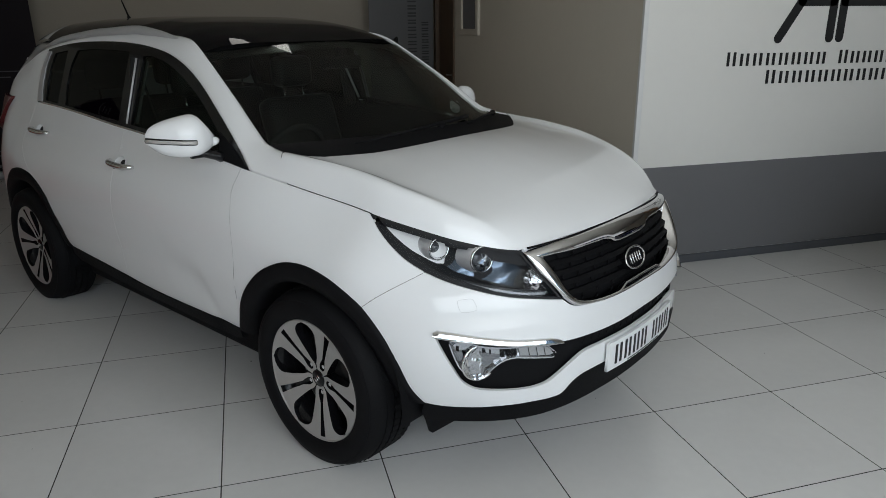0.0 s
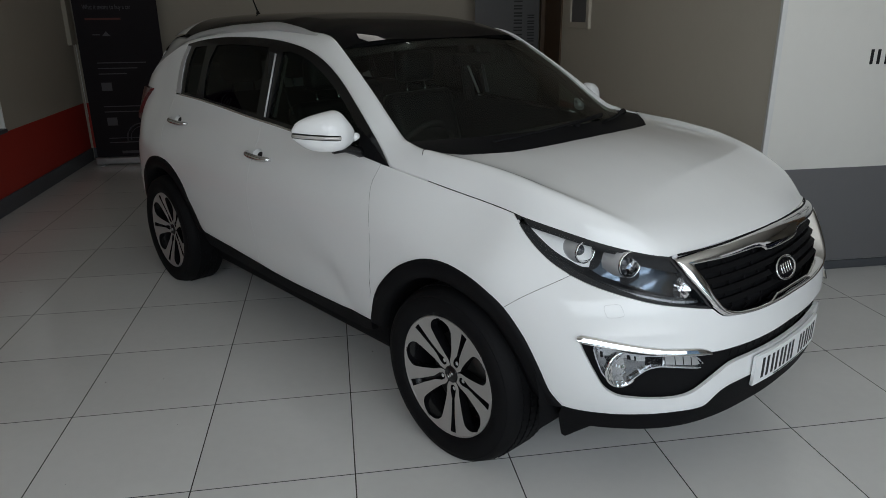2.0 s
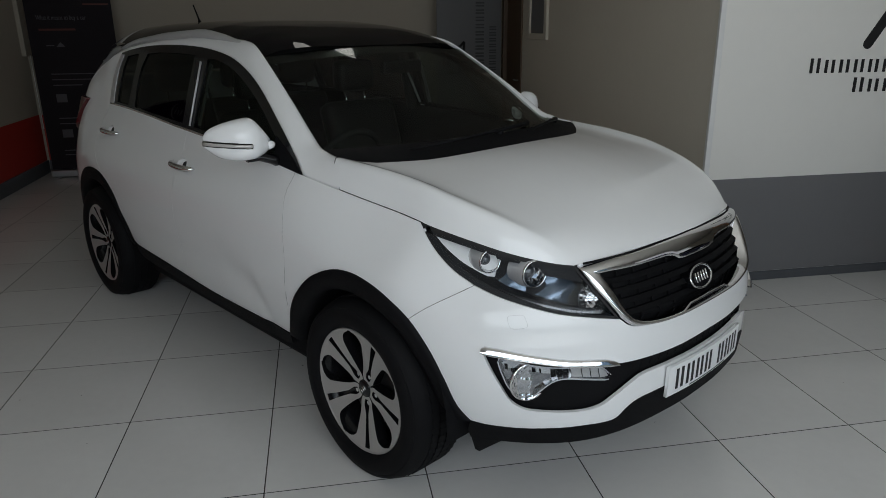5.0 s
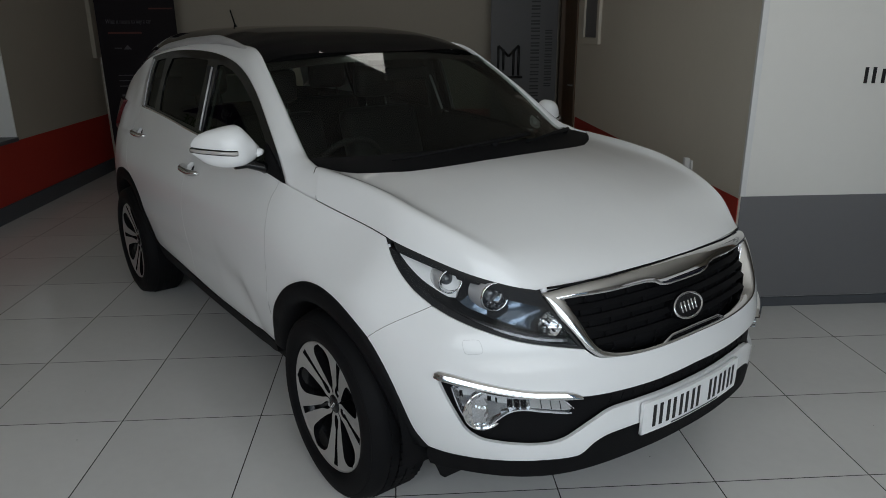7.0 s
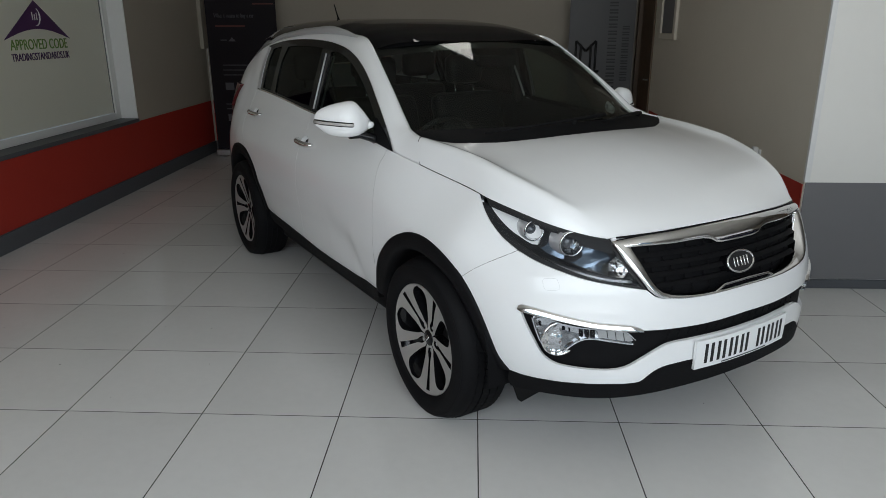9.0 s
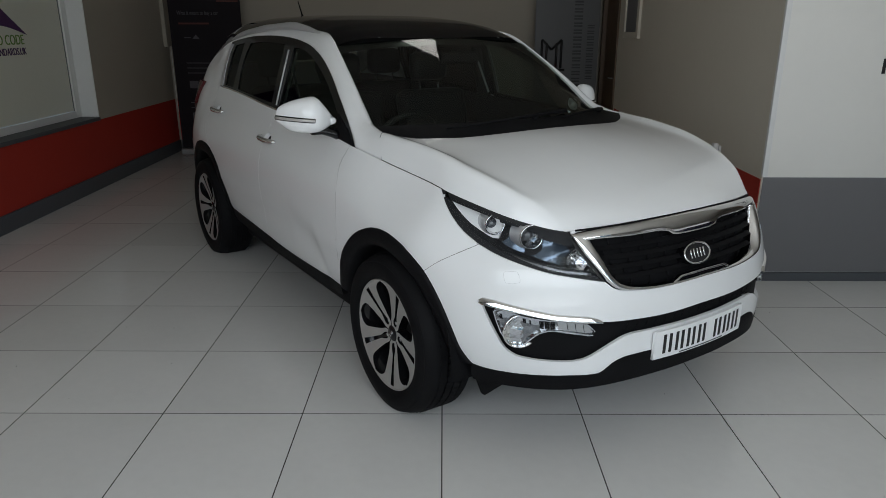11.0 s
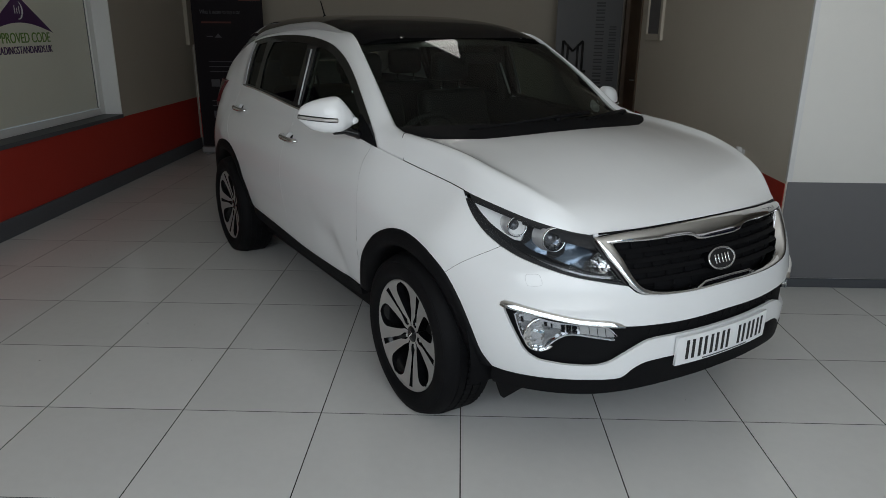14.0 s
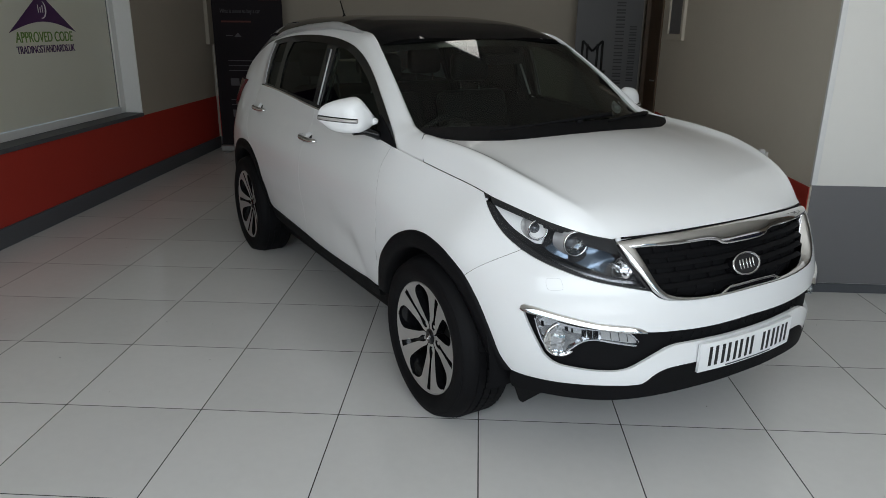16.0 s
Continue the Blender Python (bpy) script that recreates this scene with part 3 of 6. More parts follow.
def plan_curve(P, n=1200):
    P = np.array(P, float)
    d = np.concatenate([[0], np.cumsum(np.sqrt(np.linalg.norm(np.diff(P, axis=0), axis=1)))])
    m = np.zeros_like(P)
    for i in range(1, len(P) - 1):
        h0, h1 = d[i] - d[i - 1], d[i + 1] - d[i]
        m[i] = ((P[i] - P[i - 1]) / h0 * h1 + (P[i + 1] - P[i]) / h1 * h0) / (h0 + h1)
    m[0] = (0, np.linalg.norm(P[1] - P[0]) / d[1])
    m[-1] = (0, -np.linalg.norm(P[-1] - P[-2]) / (d[-1] - d[-2]))
    out = []
    for t in np.linspace(0, d[-1], n):
        i = min(max(int(np.searchsorted(d, t, side='right')) - 1, 0), len(P) - 2)
        h = d[i + 1] - d[i]
        s = (t - d[i]) / h
        out.append((2 * s**3 - 3 * s**2 + 1) * P[i] + (s**3 - 2 * s**2 + s) * h * m[i] + (3 * s**2 - 2 * s**3) * P[i + 1] + (s**3 - s**2) * h * m[i + 1])
    return np.array(out)


CUR = plan_curve(PLAN)
ARC = np.concatenate([[0], np.cumsum(np.linalg.norm(np.diff(CUR, axis=0), axis=1))])
TAN = np.gradient(CUR, axis=0)
TAN /= np.linalg.norm(TAN, axis=1)[:, None]
UMAX = float(ARC[-1])
ZS = np.array([.15, .20, .25, .32, .37, .42, .50, .56, .62, .70, .76, .82, .88, .94, .99, 1.04, 1.10, 1.19, 1.30, 1.45, 1.50, 1.54, 1.60])


def profile(d):
    z = sorted(d)
    return np.interp(ZS, z, [d[k] for k in z])


P_FRONT = profile({.15: .14, .20: .09, .25: .05, .32: .015, .37: .008, .42: .002, .55: 0, .62: .004, .70: .018, .76: .036, .82: .06, .88: .092, .94: .14, .99: .20, 1.04: .27, 1.6: .8})
P_CORNER = profile({.15: .14, .20: .10, .25: .07, .37: .03, .45: .008, .55: 0, .62: 0, .70: .015, .76: .035, .82: .07, .88: .10, .94: .13, .99: .16, 1.04: .20, 1.6: .6})
P_FENDER = profile({.15: .16, .20: .12, .25: .09, .37: .05, .42: .03, .55: .006, .65: 0, .74: 0, .82: .02, .88: .06, .94: .105, .99: .143, 1.04: .16, 1.1: .2, 1.6: .5})
P_SIDE = profile({.15: .17, .20: .13, .25: .10, .32: .07, .37: .058, .42: .045, .50: .028, .62: .004, .70: 0, .78: 0, .86: .008, .94: .035, .99: .058, 1.04: .09, 1.10: .117, 1.19: .148, 1.30: .184, 1.45: .236, 1.50: .256, 1.54: .285, 1.60: .35})
P_REAR = profile({.15: .2, .25: .1, .37: .03, .5: 0, .8: .02, 1.0: .06, 1.2: .125, 1.4: .225, 1.5: .30, 1.6: .42})


def u_at(x):
    return float(ARC[np.argmin(np.abs(CUR[:, 0] - x))])


STATIONS = np.array([0, .50, .95, u_at(.15), u_at(-.5), u_at(-2.7), u_at(-3.35), UMAX])
PROFILES = np.array([P_FRONT, P_FRONT, P_CORNER, P_FENDER, P_SIDE, P_SIDE, P_REAR, P_REAR])


def set_in(u, z):
    i = np.clip(np.searchsorted(STATIONS, u, side='right') - 1, 0, len(STATIONS) - 2)
    s = np.clip((u - STATIONS[i]) / (STATIONS[i + 1] - STATIONS[i]), 0, 1)
    s = s * s * (3 - 2 * s)
    j = np.clip(np.searchsorted(ZS, z, side='right') - 1, 0, len(ZS) - 2)
    dz = ZS[j + 1] - ZS[j]
    h = (z - ZS[j]) / dz

    def at(ii):
        def slope(k):
            k0, k1 = np.clip(k - 1, 0, len(ZS) - 1), np.clip(k + 1, 0, len(ZS) - 1)
            return (PROFILES[ii, k1] - PROFILES[ii, k0]) / (ZS[k1] - ZS[k0])
        return (2 * h**3 - 3 * h**2 + 1) * PROFILES[ii, j] + (h**3 - 2 * h**2 + h) * slope(j) * dz + (3 * h**2 - 2 * h**3) * PROFILES[ii, j + 1] + (h**3 - h**2) * slope(j + 1) * dz
    return at(i) * (1 - s) + at(i + 1) * s


def door_relief(u, z):
    """The pressed hollow that rises along the lower doors behind the front wheel."""
    line = np.interp(u, [1.95, 2.12, 2.21, 2.5, 3.4], [.40, .46, .62, .70, .66])
    k = np.clip((u - 2.00) / 0.28, 0, 1) * np.clip((3.5 - u) / 0.9, 0, 1)
    return -0.014 * k * np.exp(-((z - line + 0.09) / 0.10) ** 2)


def skin(uz, out=0.0):
    """Points of the body skin; u positive on the right side (y < 0), negative on the left."""
    uz = np.asarray(uz, float).reshape(-1, 2)
    u, z, side = np.abs(uz[:, 0]), uz[:, 1], np.where(uz[:, 0] >= 0, -1.0, 1.0)
    x, y = np.interp(u, ARC, CUR[:, 0]), np.interp(u, ARC, CUR[:, 1])
    nx, ny = np.interp(u, ARC, TAN[:, 1]), np.interp(u, ARC, -TAN[:, 0])
    k = np.hypot(nx, ny)
    d = out - set_in(u, z) + door_relief(u, z)
    return np.stack([x + nx / k * d, side * (y + ny / k * d), z], -1)


def rear_skin(vz, out=0.0):
    """The same skin counted from the middle of the tail."""
    vz = np.asarray(vz, float).reshape(-1, 2)
    q = vz.copy()
    q[:, 0] = np.where(vz[:, 0] >= 0, 1, -1) * (UMAX - np.abs(vz[:, 0]))
    return skin(q, out)


def inside(P, poly):
    x, y = P[:, 0], P[:, 1]
    c = np.zeros(len(P), bool)
    j = len(poly) - 1
    for i in range(len(poly)):
        xi, yi, xj, yj = *poly[i], *poly[j]
        hit = ((yi > y) != (yj > y)) & (x < (xj - xi) * (y - yi) / (yj - yi + 1e-12) + xi)
        c ^= hit
        j = i
    return c


def resample(poly, step):
    poly = np.asarray(poly, float)
    out = []
    for a, b in zip(poly, np.roll(poly, -1, axis=0)):
        d = np.linalg.norm(b - a)
        if d < 1e-6:
            continue
        for s in range(max(1, int(round(d / step)))):
            out.append(a + (b - a) * s / max(1, int(round(d / step))))
    return np.array(out)


def shrink(poly, g):
    """Move a closed outline inwards by g."""
    poly = np.asarray(poly, float)
    area = 0.5 * np.sum(poly[:, 0] * np.roll(poly[:, 1], -1) - np.roll(poly[:, 0], -1) * poly[:, 1])
    sgn = 1 if area > 0 else -1
    e = np.roll(poly, -1, axis=0) - poly
    e /= np.linalg.norm(e, axis=1)[:, None] + 1e-12
    nrm = np.stack([-e[:, 1], e[:, 0]], 1) * sgn
    v = nrm + np.roll(nrm, 1, axis=0)
    v /= np.linalg.norm(v, axis=1)[:, None] + 1e-9
    c = np.clip((v * nrm).sum(1), 0.5, 1)
    return poly + v * (g / c)[:, None]


def panel(name, poly, mat, parent, label="", out=0.0, step=0.03, holes=(), gap=0.0, flange=0.014, fun=skin, round_edge=0.0):
    """A sheet of the body cut to an outline on the unrolled skin, with edges folded inwards."""
    from mathutils.geometry import delaunay_2d_cdt
    poly = resample(poly, step)
    if gap:
        poly = shrink(poly, gap)
    loops = [poly] + [resample(h, step) for h in holes]
    lo, hi = poly.min(0), poly.max(0)
    gx, gy = np.meshgrid(np.arange(lo[0] + step / 2, hi[0], step), np.arange(lo[1] + step / 2, hi[1], step))
    g = np.stack([gx.ravel(), gy.ravel()], 1)
    keep = inside(g, poly)
    for h in loops[1:]:
        keep &= ~inside(g, h)
    g = g[keep]
    if len(g):
        border = np.concatenate(loops)
        far = np.array([np.min(np.sum((border - p) ** 2, 1)) for p in g]) > (0.45 * step) ** 2
        g = g[far]
    verts, edges = [], []
    for lp in loops:
        b = len(verts)
        verts += [Vector(p) for p in lp]
        edges += [(b + i, b + (i + 1) % len(lp)) for i in range(len(lp))]
    verts += [Vector(p) for p in g]
    vo, eo, fo = delaunay_2d_cdt(verts, edges, [], 0, 1e-6)[:3]
    V = np.array([tuple(v) for v in vo])
    cen = np.array([V[list(f)].mean(0) for f in fo])
    ok = inside(cen, poly)
    for h in loops[1:]:
        ok &= ~inside(cen, h)
    nb = sum(len(lp) for lp in loops)

    def sliver(f):
        a, b, c = V[f[0]], V[f[1]], V[f[2]]
        return max(f) < nb and abs((b[0] - a[0]) * (c[1] - a[1]) - (b[1] - a[1]) * (c[0] - a[0])) < 0.16 * step * step
    faces = [tuple(f) for f, k in zip(fo, ok) if k and not sliver(f)]
    P3 = fun(V, out)
    allv = [tuple(p) for p in P3]
    if flange:
        count = {}
        for f in faces:
            for a, b in zip(f, f[1:] + f[:1]):
                key = (min(a, b), max(a, b))
                count[key] = None if key in count else (a, b)
        low = fun(V, out - flange)
        # a rolled lip first, then the fold
        top, bot = {}, {}
        for e in count.values():
            if e is None:
                continue
            for i in e:
                if i not in top:
                    top[i] = len(allv)
                    allv.append(tuple(P3[i]))
                    bot[i] = len(allv)
                    allv.append(tuple(low[i]))
            a, b = e
            faces.append((top[b], top[a], bot[a], bot[b]))
    flip = [tuple(reversed(f)) for f in faces] if fun is skin else faces
    return mesh_object(name, allv, flip, mat, parent, label)


def mirror_poly(p):
    return [(-u, z) for u, z in reversed(list(map(tuple, p)))]


def whole(half):
    """A closed outline from its right half, which runs from the middle line round to the middle line."""
    half = [tuple(p) for p in half]
    left = [(-u, z) for u, z in half if u > 1e-4]
    return half + left[::-1]


# outlines on the unrolled skin (u, z)
HOOD_FRONT = [(0, .918), (.175, .916), (.314, .912), (.45, .908), (.617, .899)]
LAMP_TOP = [(.621, .897), (.694, .904), (.815, .921), (.951, .943), (1.103, .967), (1.261, .989)]
LAMP_BOTTOM = [(.470, .730), (.581, .748), (.683, .763), (.789, .784), (.906, .809), (.983, .830)]
LAMP_OUTER = [(.983, .830), (1.063, .864), (1.134, .905), (1.199, .948), (1.261, .989)]
HOOD_SEAM = [(1.261, .989), (1.476, 1.015), (1.673, 1.042)]
BELT = [(1.673, 1.042), (1.885, 1.067), (2.089, 1.086), (2.55, 1.113), (2.767, 1.127), (3.066, 1.142), (3.411, 1.165), (3.811, 1.184), (4.047, 1.189)]
BUMPER_SEAM = [(.983, .830), (1.085, .777), (1.146, .739), (1.198, .699)]
ARCH_F = [(.977, .367), (1.000, .393), (1.024, .427), (1.062, .514), (1.116, .610), (1.198, .699), (1.256, .735), (1.334, .767), (1.429, .788), (1.51, .792), (1.602, .777), (1.72, .721), (1.825, .630), (1.905, .537), (1.95, .452), (1.985, .382)]
DOOR_SEAM = [(1.945, 1.072), (1.957, 1.008), (1.925, .892), (1.902, .751), (1.942, .533), (1.985, .382)]
SILL = [(1.985, .382), (2.211, .381), (2.732, .375), (3.215, .402), (3.614, .420)]
ARCH_R = [(3.614, .420), (3.649, .442), (3.672, .530), (3.753, .696), (3.91, .793), (4.06, .815), (4.24, .79), (4.42, .68), (4.50, .55), (4.54, .42), (4.56, .36)]
DLO_TOP = [(1.888, 1.066), (1.978, 1.136), (2.080, 1.206), (2.190, 1.278), (2.293, 1.343), (2.395, 1.398), (2.512, 1.447), (2.657, 1.488), (2.835, 1.513), (3.020, 1.527), (3.273, 1.533), (3.614, 1.525), (3.826, 1.506), (4.006, 1.480)]
DLO_REAR = [(4.006, 1.478), (4.056, 1.377), (4.059, 1.274), (4.047, 1.189)]
ROOF_REAR = [(4.006, 1.478), (4.14, 1.455), (4.28, 1.412), (4.42, 1.360), (4.56, 1.302), (4.70, 1.240), (4.80, 1.195)]
WHITE_LOW = [(0, .443), (.237, .442), (.316, .442), (.389, .437), (.432, .420), (.475, .386), (.512, .381), (.594, .380), (.695, .374), (.80, .366), (.915, .362), (.977, .367)]
FOG = [(.929, .638), (.901, .582), (.867, .522), (.834, .471), (.791, .446), (.740, .440), (.660, .437), (.581, .439), (.531, .450), (.482, .476), (.431, .503), (.377, .524), (.252, .526), (.084, .525), (0, .525)]
STRIP = [(0, .582), (.094, .580), (.233, .578), (.360, .583), (.483, .589), (.535, .596), (.653, .607), (.771, .624), (.929, .638)]
GRILLE_LOW = [(0, .685), (.10, .684), (.24, .682), (.364, .691), (.433, .704), (.470, .730)]
SKIRT_LOW = [(0, .338), (.185, .336), (.394, .332), (.505, .325), (.629, .315), (.756, .304), (.872, .295), (.985, .288)]
SMOOTH = lambda pts, n=4: [tuple(p) for p in curve_pts(pts, n)]

fog_half = SMOOTH(STRIP) + SMOOTH(FOG)[1:]
panel("front_bumper", whole(SMOOTH(GRILLE_LOW) + SMOOTH(LAMP_BOTTOM)[1:] + SMOOTH(BUMPER_SEAM)[1:] + SMOOTH(ARCH_F[:6])[::-1][1:] + SMOOTH(WHITE_LOW)[::-1][1:]), PAINT, CAR, "white painted front bumper", step=0.022, holes=[whole(fog_half)], gap=0.0008)
panel("bumper_insert", whole(SMOOTH(STRIP) + SMOOTH(FOG)[1:]), PLASTIC, CAR, "black plastic lower grille and lamp surround", out=-0.022, step=0.028, flange=0.02)
intake = panel("intake", whole(SMOOTH([(0, .572), (.15, .571), (.30, .573), (.41, .577)]) + SMOOTH([(.405, .548), (.36, .538), (.20, .537), (0, .537)])), PLASTIC, CAR, "dark lower air intake", out=-0.0195, step=0.03, flange=0.0)
for k in range(-8, 9):
    tube("rib", [tuple(skin([(k * .046 + .006, .541)], -.017)[0]), tuple(skin([(k * .046 - .006, .568)], -.017)[0])], .0014, PLASTIC, intake, sides=4)
panel("lower_skirt", whole(SMOOTH(WHITE_LOW) + [(.992, .32)] + SMOOTH(SKIRT_LOW)[::-1]), PLASTIC, CAR, "black plastic front skirt", out=0.002, step=0.03, flange=0.05)
grille_hole = SMOOTH([(0, .846), (.091, .847), (.126, .851)], 3) + SMOOTH([(.166, .868), (.226, .870), (.332, .869), (.46, .871), (.520, .869)], 3) + SMOOTH([(.505, .85), (.481, .815), (.448, .759), (.421, .729), (.395, .716)], 3) + SMOOTH([(.363, .708), (.264, .696), (.18, .694), (0, .697)], 3)
grille = panel("grille", whole(grille_hole), PLASTIC, CAR, "black grille with slats in a chrome frame", out=-0.05, step=0.035, flange=0.0)


def even2(P, n):
    """n points evenly along an open line on the unrolled skin."""
    P = np.asarray(P, float)
    d = np.concatenate([[0], np.cumsum(np.linalg.norm(np.diff(P, axis=0), axis=1))])
    q = np.linspace(0, d[-1], n)
    return np.stack([np.interp(q, d, P[:, k]) for k in range(2)], 1)


def ring_half(*runs):
    return np.concatenate([even2(run, n)[:-1] for run, n in runs] + [np.array([runs[-1][0][-1]])])


outer = ring_half((SMOOTH([(0, .915), (.175, .913), (.314, .909), (.45, .905), (.600, .890)]), 70), (SMOOTH([(.600, .890), (.553, .832), (.503, .776), (.467, .733)]), 26), (SMOOTH([(.467, .733), (.431, .707), (.364, .694), (.24, .685), (.10, .687), (0, .688)]), 46))
inner_top = [(0, .846), (.091, .847), (.126, .851), (.150, .864), (.185, .8695), (.226, .870), (.332, .869), (.46, .871), (.515, .869)]
inner = ring_half((inner_top, 70), (SMOOTH([(.515, .869), (.500, .848), (.477, .812), (.446, .759), (.421, .731), (.402, .719)]), 26), (SMOOTH([(.402, .719), (.363, .708), (.264, .697), (.18, .695), (0, .697)]), 46))
outer, inner = (np.concatenate([h, (h[1:-1] * (-1, 1))[::-1]]) for h in (outer, inner))
rows = [skin(outer * (1 - w) + inner * w, o) for w, o in ((0, -.030), (0, .002), (.03, .0065), (.10, .0105), (.25, .0135), (.45, .0140), (.65, .0125), (.82, .0085), (.93, .0035), (.985, -.003), (1, -.010), (1, -.048))]
n = len(outer)
mesh_object("chrome_frame", np.concatenate(rows), [(q * n + i, (q + 1) * n + i, (q + 1) * n + (i + 1) % n, q * n + (i + 1) % n) for q in range(len(rows) - 1) for i in range(n)], CHROME, grille, "polished chrome surround")


def strip_tube(name, uz, radius, mat, parent, label="", out=0.0, flat=1.0, sides=8):
    return tube(name, [tuple(p) for p in skin(uz, out)], radius, mat, parent, label, sides, flat)


for z in (.733, .769, .803, .836):
    lim = float(np.interp(z, [.70, .729, .759, .815, .869], [.33, .415, .445, .48, .515])) - .004
    us = np.linspace(-lim, lim, 31)
    top = skin([(u, z + .006) for u in us], -0.030)
    bot = skin([(u, z - .006) for u in us], -0.019)
    bk = skin([(u, z) for u in us], -0.049)
    V = [tuple(p) for p in np.concatenate([top, bot, bk])]
    n = len(us)
    F = [(i, i + 1, n + i + 1, n + i) for i in range(n - 1)] + [(n + i, n + i + 1, 2 * n + i + 1, 2 * n + i) for i in range(n - 1)] + [(2 * n + i, 2 * n + i + 1, i + 1, i) for i in range(n - 1)]
    mesh_object("slat", V, F, PLASTIC, grille, smooth=False)
for u in (-.42, -.33, -.24, -.15, .15, .24, .33, .42):
    for k, z in enumerate((.716, .751, .786, .820, .853)):
        uu = u + (.03 if k % 2 else 0) * (1 if u > 0 else -1)
        if abs(uu) < float(np.interp(z, [.70, .729, .759, .815, .869], [.33, .415, .445, .48, .515])) - .02:
            tube("rib", [tuple(skin([(uu, z - .014)], -0.04)[0]), tuple(skin([(uu, z + .014)], -0.04)[0])], 0.0035, PLASTIC, grille, sides=4)
notch = [(-.18, .686), (-.168, .690), (-.127, .708), (-.06, .710), (0, .711), (.06, .710), (.127, .708), (.168, .690), (.18, .686)]
strip_tube("chrome_notch", notch, 0.005, CHROME, grille, "thin chrome line", out=0.004)
panel("notch_fill", [(-.17, .690), (-.125, .706), (0, .709), (.125, .706), (.17, .690), (0, .690)], PLASTIC_GLOSS, grille, out=-0.002, step=0.02)

# oval badge with plain raised strokes
bp = skin([(0, .772)], 0.0)[0]
badge = new("badge", None)
verts, faces = [], []
tilt = Matrix.Rotation(radians(-24), 3, 'Y')
bp = bp + np.array((-.014, -.012, -.004))
BADGE = lambda a, b, d: tuple(Vector(bp) + tilt @ Vector((d, a, b)))


def oval(rx, rz, d0, d1, n=40):
    V = [BADGE(rx * math.cos(t), rz * math.sin(t), d) for d in (d0, d1) for t in np.linspace(0, 2 * math.pi, n, endpoint=False)]
    return V, [tuple(reversed(range(n))), tuple(range(n, 2 * n))] + [(i, (i + 1) % n, n + (i + 1) % n, n + i) for i in range(n)]


bpy.data.objects.remove(badge)
V, F = oval(.075, .042, -.03, .010)
badge = mesh_object("badge", V, F, PLASTIC_GLOSS, CAR, "oval black badge with a chrome rim", False)
tube("rim", [BADGE(.073 * math.cos(t), .040 * math.sin(t), .010) for t in np.linspace(0, 2 * math.pi, 41)], .0045, CHROME, badge, "chrome rim")
for a, b in [((y, -.017), (y, .017)) for y in (-.038, -.020, 0, .018, .036)]:
    tube("stroke", [BADGE(*a, .012), BADGE(*b, .012)], .0034, CHROME, badge, sides=6)

# number plate, its characters as plain bars
plate = panel("number_plate", [(-.262, .406), (.262, .406), (.262, .518), (-.262, .518)], PLATE_WHITE, CAR, "white number plate with dark bars", out=0.018, step=0.03, flange=0.012)
for k in range(7):
    u = -.232 + k * .062 + (.036 if k > 2 else 0)
    for d in (0, .029):
        panel("bar", [(u + d, .425), (u + d + .014, .425), (u + d + .014, .502), (u + d, .502)], BLACK_INK, plate, out=0.0195, step=0.02, flange=0.001)
panel("bar", [(-.13, .4105), (.13, .4105), (.13, .4155), (-.13, .4155)], SKIRT, plate, out=0.0195, step=0.03, flange=0.001)


def both(make):
    for s in (1, -1):
        make(s)


def sided(poly, s):
    return poly if s > 0 else mirror_poly(poly)


def handle_cup(u0, u1, z):
    return [(u0 + (u1 - u0) * .60 + .050 * math.cos(t), z + .002 + .030 * math.sin(t)) for t in np.linspace(0, 2 * math.pi, 24, endpoint=False)]


HANDLES = ((2.742, 2.985, .982), (3.777, 4.03, 1.041))


